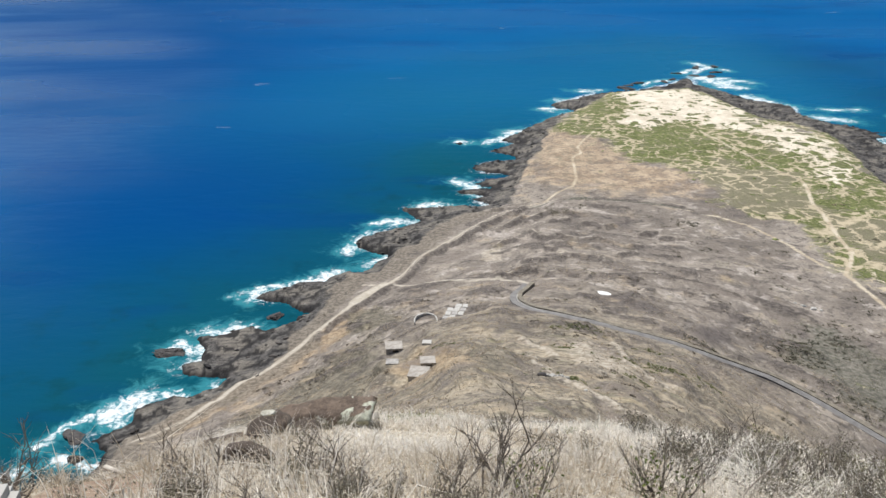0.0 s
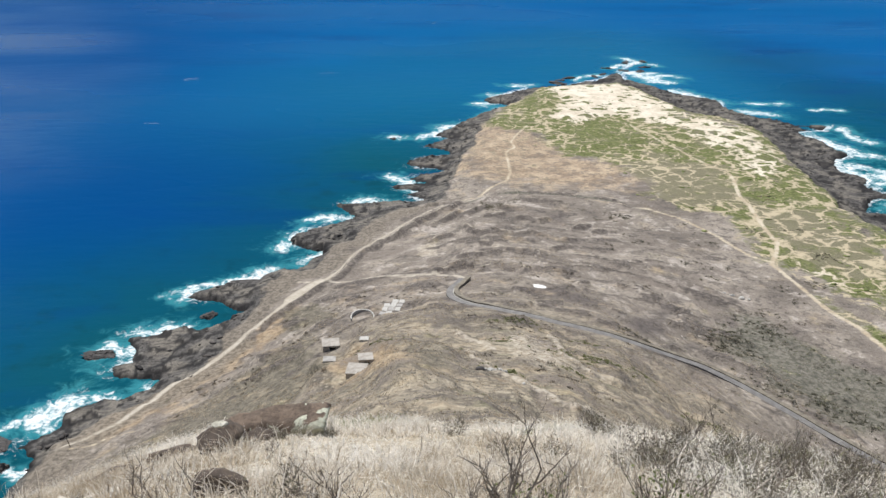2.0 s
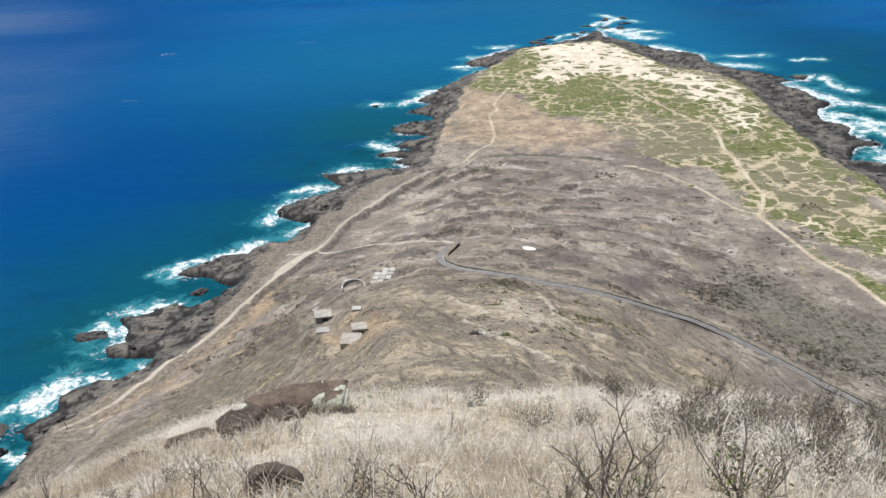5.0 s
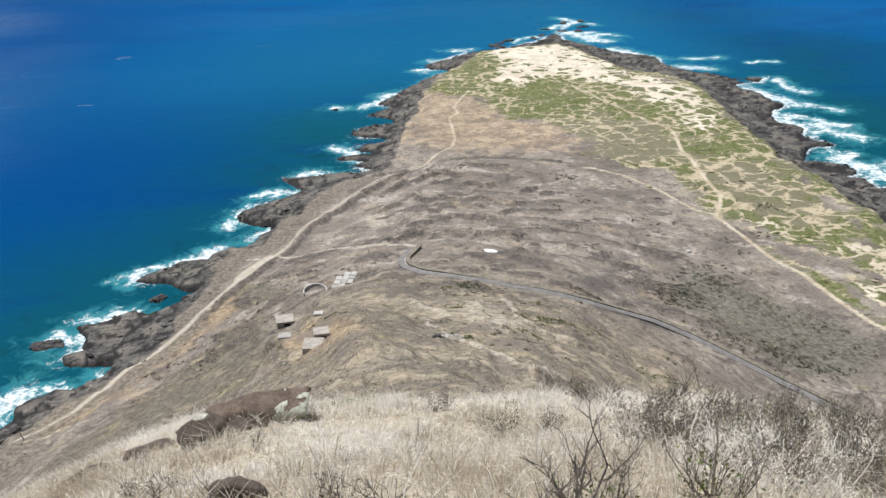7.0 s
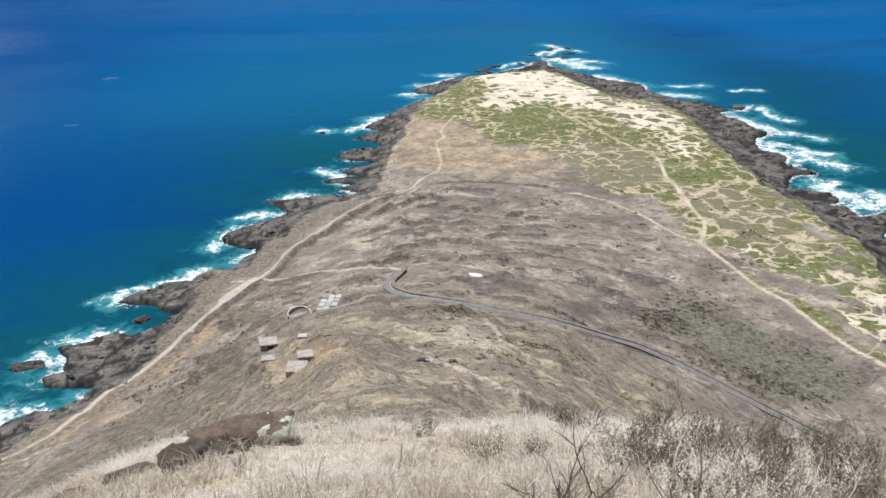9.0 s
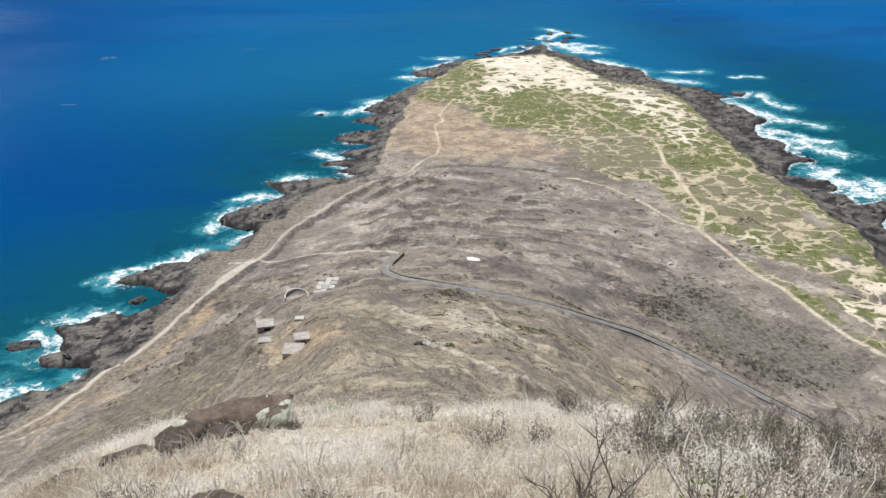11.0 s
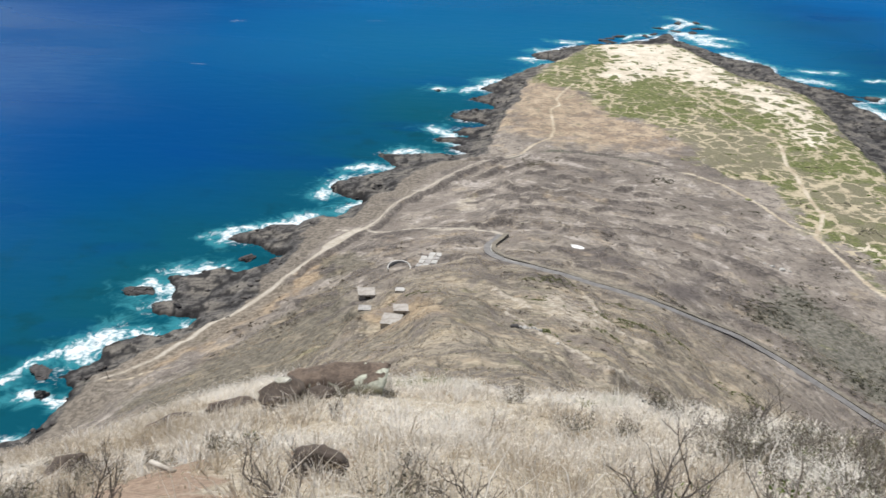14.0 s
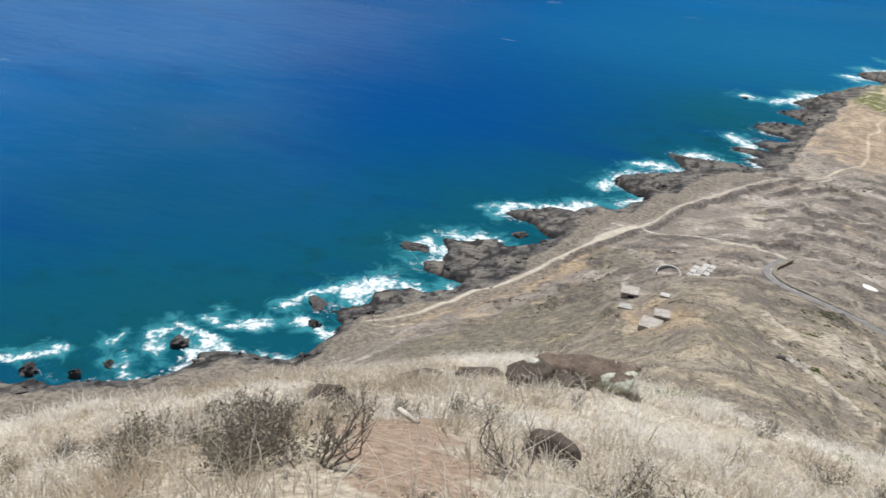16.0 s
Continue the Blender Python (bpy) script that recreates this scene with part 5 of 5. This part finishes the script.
def branch(rng, bms, start, way, length, radius, level, leaf_at):
    pts, p, w = [start], start.copy(), way.normalized()
    n = 5 if level < 2 else 3
    for i in range(n):
        w = (w + Vector((rng.gauss(0, 0.13), rng.gauss(0, 0.13), rng.gauss(0.07, 0.10)))).normalized()
        p = p + w * length / n
        pts.append(p.copy())
    tube(bms[0 if level < 2 else 1], pts, radius, radius * 0.45, 4 if level < 2 else 3)
    leaf_at.append(pts[-1])
    if level < 3:
        for _ in range(rng.choice((3, 4, 4)) if level < 2 else 2):
            q = pts[rng.randint(2 if level < 2 else 1, n)]
            side = Vector((rng.gauss(0, 1), rng.gauss(0, 1), rng.gauss(0.35, 0.5))).normalized()
            branch(rng, bms, q, (w * 0.7 + side * 0.75), length * rng.uniform(0.42, 0.7), radius * 0.55, level + 1, leaf_at)


def shrub(seed, stems, tall, spread, thick, leaves, label, wood, leafage=None):
    """A bare shrub: stems that fork into twigs; a few keep leaves."""
    rng = random.Random(seed)
    th = thing("dead_shrub", pose(0, 0, 0), label, "shrub", "dry shrubs on the slope")
    tips = []
    twig_bm = bmesh.new()
    for _ in range(stems):
        stem_bm = bmesh.new()
        a = rng.uniform(0, 6.28)
        way = Vector((math.cos(a) * spread, math.sin(a) * spread, 1.0))
        branch(rng, (stem_bm, twig_bm), Vector((math.cos(a) * 0.05, math.sin(a) * 0.05, -0.12)), way, tall * rng.uniform(0.55, 0.85), thick * rng.uniform(0.7, 1.2), 0, tips)
        part("stem", stem_bm, wood, th)
    tagged(part("brushwood", twig_bm, wood, th), kind="stuff")
    if leaves:
        co, tone = [], []
        for _ in range(leaves):
            c = rng.choice(tips) * rng.uniform(0.35, 0.95) + Vector((rng.gauss(0, 0.07), rng.gauss(0, 0.07), rng.gauss(0, 0.06)))
            a, b = Vector((rng.gauss(0, 1), rng.gauss(0, 1), rng.gauss(0, 1))).normalized() * 0.028, Vector((rng.gauss(0, 1), rng.gauss(0, 1), rng.gauss(0, 1))).normalized() * 0.014
            co += [c - a, c + b, c + a, c - b]
            tone += [rng.random()] * 4
        ob = joined("leaves", np.array([q[:] for q in co]), [np.arange(len(co)).reshape(-1, 4)], leafage or M_LEAF, tone)
        ob.parent = th
        tagged(ob, "small dry grey green leaves" if leafage else "small green leaves", kind="stuff")
    return th


KINDS = [shrub(1, 5, 0.80, 0.55, 0.015, 0, "bare dark dead shrub with forked branches", M_TWIG),
         shrub(2, 9, 0.62, 1.0, 0.010, 420, "dense grey dead shrub among straw", M_TWIG, M_DRYLEAF),
         shrub(3, 7, 0.74, 0.7, 0.013, 150, "dry shrub with a few green leaves low down", M_TWIG),
         shrub(4, 6, 0.75, 1.0, 0.012, 0, "sprawling bleached dead shrub", M_PALETWIG),
         shrub(5, 10, 0.58, 1.1, 0.009, 520, "twiggy olive grey shrub in dry grass", M_TWIG, M_DRYLEAF)]
FIRST = set()


def plant(kind, x, y, size, turn):
    if min(math.hypot(x - bx, y - by) - br for bx, by, br in BARE) < 0.25 and kind in FIRST:
        return                               # worn earth stays clear
    m = pose(x, y, zed(x, y), 0, 0, turn)
    if kind not in FIRST:
        FIRST.add(kind)
        KINDS[kind].scale = (size,) * 3
        KINDS[kind].matrix_world = m @ Matrix.Scale(size, 4)
        return
    c = copy_thing(KINDS[kind], m)
    c.scale = (size,) * 3


for kind, x, y, size, turn in ((0, 1.42, 4.75, 0.95, 0), (2, 1.75, 5.3, 0.8, 90), (0, 0.25, 5.2, 0.95, 200), (1, -0.35, 5.6, 0.9, 30), (0, -1.3, 6.2, 0.8, 140),
                               (1, -5.0, 8.0, 0.8, 300), (2, 3.2, 6.3, 1.0, 60), (1, 4.6, 7.4, 0.8, 20), (3, 3.6, 6.1, 1.0, 110),
                               (3, 4.7, 6.9, 1.0, 250)):
    plant(kind, x, y, size, turn)
for kind, x, y, size, turn in ((1, 6.6, 16.6, 1.25, 20), (4, 7.6, 16.0, 1.3, 80), (1, 8.4, 15.4, 1.3, 140), (4, 9.4, 15.6, 1.3, 200), (1, 10.6, 15.8, 1.3, 260), (4, 11.8, 15.6, 1.25, 320),
                               (1, 5.6, 15.6, 1.1, 33), (2, 6.9, 13.2, 1.1, 75), (1, 8.1, 13.0, 1.1, 12), (4, 9.3, 13.2, 1.2, 45), (1, 3.0, 14.8, 1.15, 99), (4, 3.6, 14.2, 1.0, 160),
                               (4, -3.4, 5.1, 0.95, 10), (1, -2.95, 5.2, 0.9, 205), (0, -2.75, 4.95, 0.95, 305), (4, -4.6, 6.6, 0.9, 120), (1, -7.1, 8.6, 1.0, 250), (4, -6.4, 8.0, 0.8, 60),
                               (4, -3.4, 12.6, 0.9, 15), (2, -3.0, 13.0, 0.8, 70), (0, -2.1, 16.0, 0.6, 0), (4, -3.6, 10.4, 0.6, 185), (3, 10.2, 12.0, 1.2, 20), (1, 11.2, 12.6, 1.2, 60),
                               (4, 6.8, 10.0, 0.9, 100), (4, 8.6, 11.2, 1.1, 333), (1, 7.2, 14.6, 1.2, 50), (4, 8.0, 16.6, 1.3, 150), (1, 9.0, 16.8, 1.3, 250), (4, 10.2, 17.0, 1.3, 350), (1, 11.4, 17.0, 1.3, 40), (1, 12.6, 16.4, 1.3, 140),
                               (1, 2.2, 20.0, 0.9, 20), (4, 13.0, 14.6, 1.3, 10), (1, 14.4, 14.0, 1.3, 80), (1, -8.6, 17.0, 0.8, 0), (4, -9.6, 15.0, 0.9, 40)):
    plant(kind, x, y, size, turn)


def stick(x, y, length, lean, turn, thick=0.014):
    rng = random.Random(int(x * 100))
    bm, pts, p = bmesh.new(), [], Vector((0, 0, -0.05))
    for i in range(6):
        pts.append(p.copy())
        p = p + Vector((lean + rng.gauss(0, 0.12), rng.gauss(0, 0.12), 1 - lean)).normalized() * length / 5
    tube(bm, pts, thick, thick * 0.5, 6)
    ob = part("dead_stick", bm, M_PALETWIG)
    ob.matrix_world = pose(x, y, zed(x, y), 0, 0, turn)
    tagged(ob, "bleached dead stick standing in dry grass", "stick", "bleached sticks")


for x, y, length, lean, turn in ((3.2, 6.4, 0.9, 0.15, 60), (4.1, 7.2, 1.0, 0.5, 20), (5.2, 7.6, 1.0, 0.7, 150), (4.9, 7.0, 0.9, 0.6, 40), (6.4, 9.0, 0.9, 0.5, 10), (-3.0, 12.4, 0.7, 0.6, 80), (1.0, 13.5, 0.8, 0.2, 80), (-0.9, 11.4, 0.6, 0.85, 200)):
    stick(x, y, length, lean, turn)
brow = random.Random(31)
for _ in range(14):                              # grey brush close by
    plant(brow.choice((1, 4, 1, 0)), brow.uniform(-1.7, 2.6), brow.uniform(3.6, 4.7), brow.uniform(0.42, 0.62), brow.uniform(0, 360))
for _ in range(7):
    plant(brow.choice((1, 4, 0)), brow.uniform(-4.6, -2.2), brow.uniform(4.4, 6.6), brow.uniform(0.6, 0.9), brow.uniform(0, 360))
for kind, x, y, size, turn in ((4, -2.3, 19.0, 0.75, 40), (1, -1.7, 19.2, 0.7, 120), (4, -2.9, 17.9, 0.6, 220), (1, -1.1, 19.6, 0.6, 300)):
    plant(kind, x, y, size, turn)
for _ in range(9):
    plant(brow.choice((4, 1, 2)), brow.uniform(-4.4, -2.9), brow.uniform(8.6, 11.5), brow.uniform(0.55, 0.8), brow.uniform(0, 360))
for _ in range(26):
    a, r = radians(brow.uniform(17, 45)), brow.uniform(13.5, 21)
    plant(brow.choice((1, 4, 1, 4, 0, 3)), r * math.sin(a), r * math.cos(a), brow.uniform(1.1, 1.7), brow.uniform(0, 360))
for _ in range(26):
    a, r = radians(brow.uniform(20, 42)), brow.uniform(9.0, 13.8)
    plant(brow.choice((1, 4, 3, 1, 4)), r * math.sin(a), r * math.cos(a), brow.uniform(0.85, 1.3), brow.uniform(0, 360))
for _ in range(16):
    a, r = radians(brow.uniform(-52, -16)), brow.uniform(6.5, 15)
    plant(brow.choice((1, 4, 4)), r * math.sin(a), r * math.cos(a), brow.uniform(0.6, 1.1), brow.uniform(0, 360))


# ---- straw: clumps of dry blades ----
def straw(name, count, per, seed, tall, wide, label, r0=3.4, r1=33.0, az0=-60, az1=48, spread=0.17, droop=1.25):
    rng = np.random.default_rng(seed)
    a, r = np.radians(rng.uniform(az0, az1, count)), r0 + (r1 - r0) * rng.uniform(0, 1, count) ** 0.62
    cx, cy = r * np.sin(a), r * np.cos(a)
    thin = fbm(cx / 2.4, cy / 2.4, 3, 101 + seed)
    for bx, by, br in BARE:
        thin = thin - 0.9 * sstep(br * 1.3, br * 0.6, np.hypot(cx - bx, cy - by))
    keep = thin > -0.32
    cx, cy = cx[keep], cy[keep]
    hue = 0.80 + 0.9 * fbm(cx / 3.5, cy / 3.5, 3, 131) + 0.12 * rng.normal(size=len(cx))
    az = np.degrees(np.arctan2(cx, cy))
    lump = np.exp(-((cx + 2.9) ** 2 + (cy - 15.6) ** 2) / 2.2)                      # a tawny mound below the ledge
    hue = hue - 0.36 * sstep(-9, -24, az) - 0.45 * lump - 0.25 * np.exp(-((cx + 2.2) ** 2 + (cy - 10) ** 2) / 3)
    size = 0.4 * lump + np.clip(0.8 + 0.9 * fbm(cx / 3.0, cy / 3.0, 2, 111) + 0.22 * rng.normal(size=len(cx)), 0.35, 1.6)
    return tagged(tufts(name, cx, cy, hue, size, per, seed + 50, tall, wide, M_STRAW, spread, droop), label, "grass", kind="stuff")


straw("dry_grass", 4900, 42, 1, 0.46, 0.010, "thick pale dry grass covering the slope")
straw("short_dry_grass", 5800, 16, 2, 0.17, 0.013, "short bleached grass between the clumps", spread=0.34, droop=1.5)
straw("seed_stalks", 900, 5, 3, 0.66, 0.003, "thin tall seed stalks over the dry grass", spread=0.1, droop=0.4)
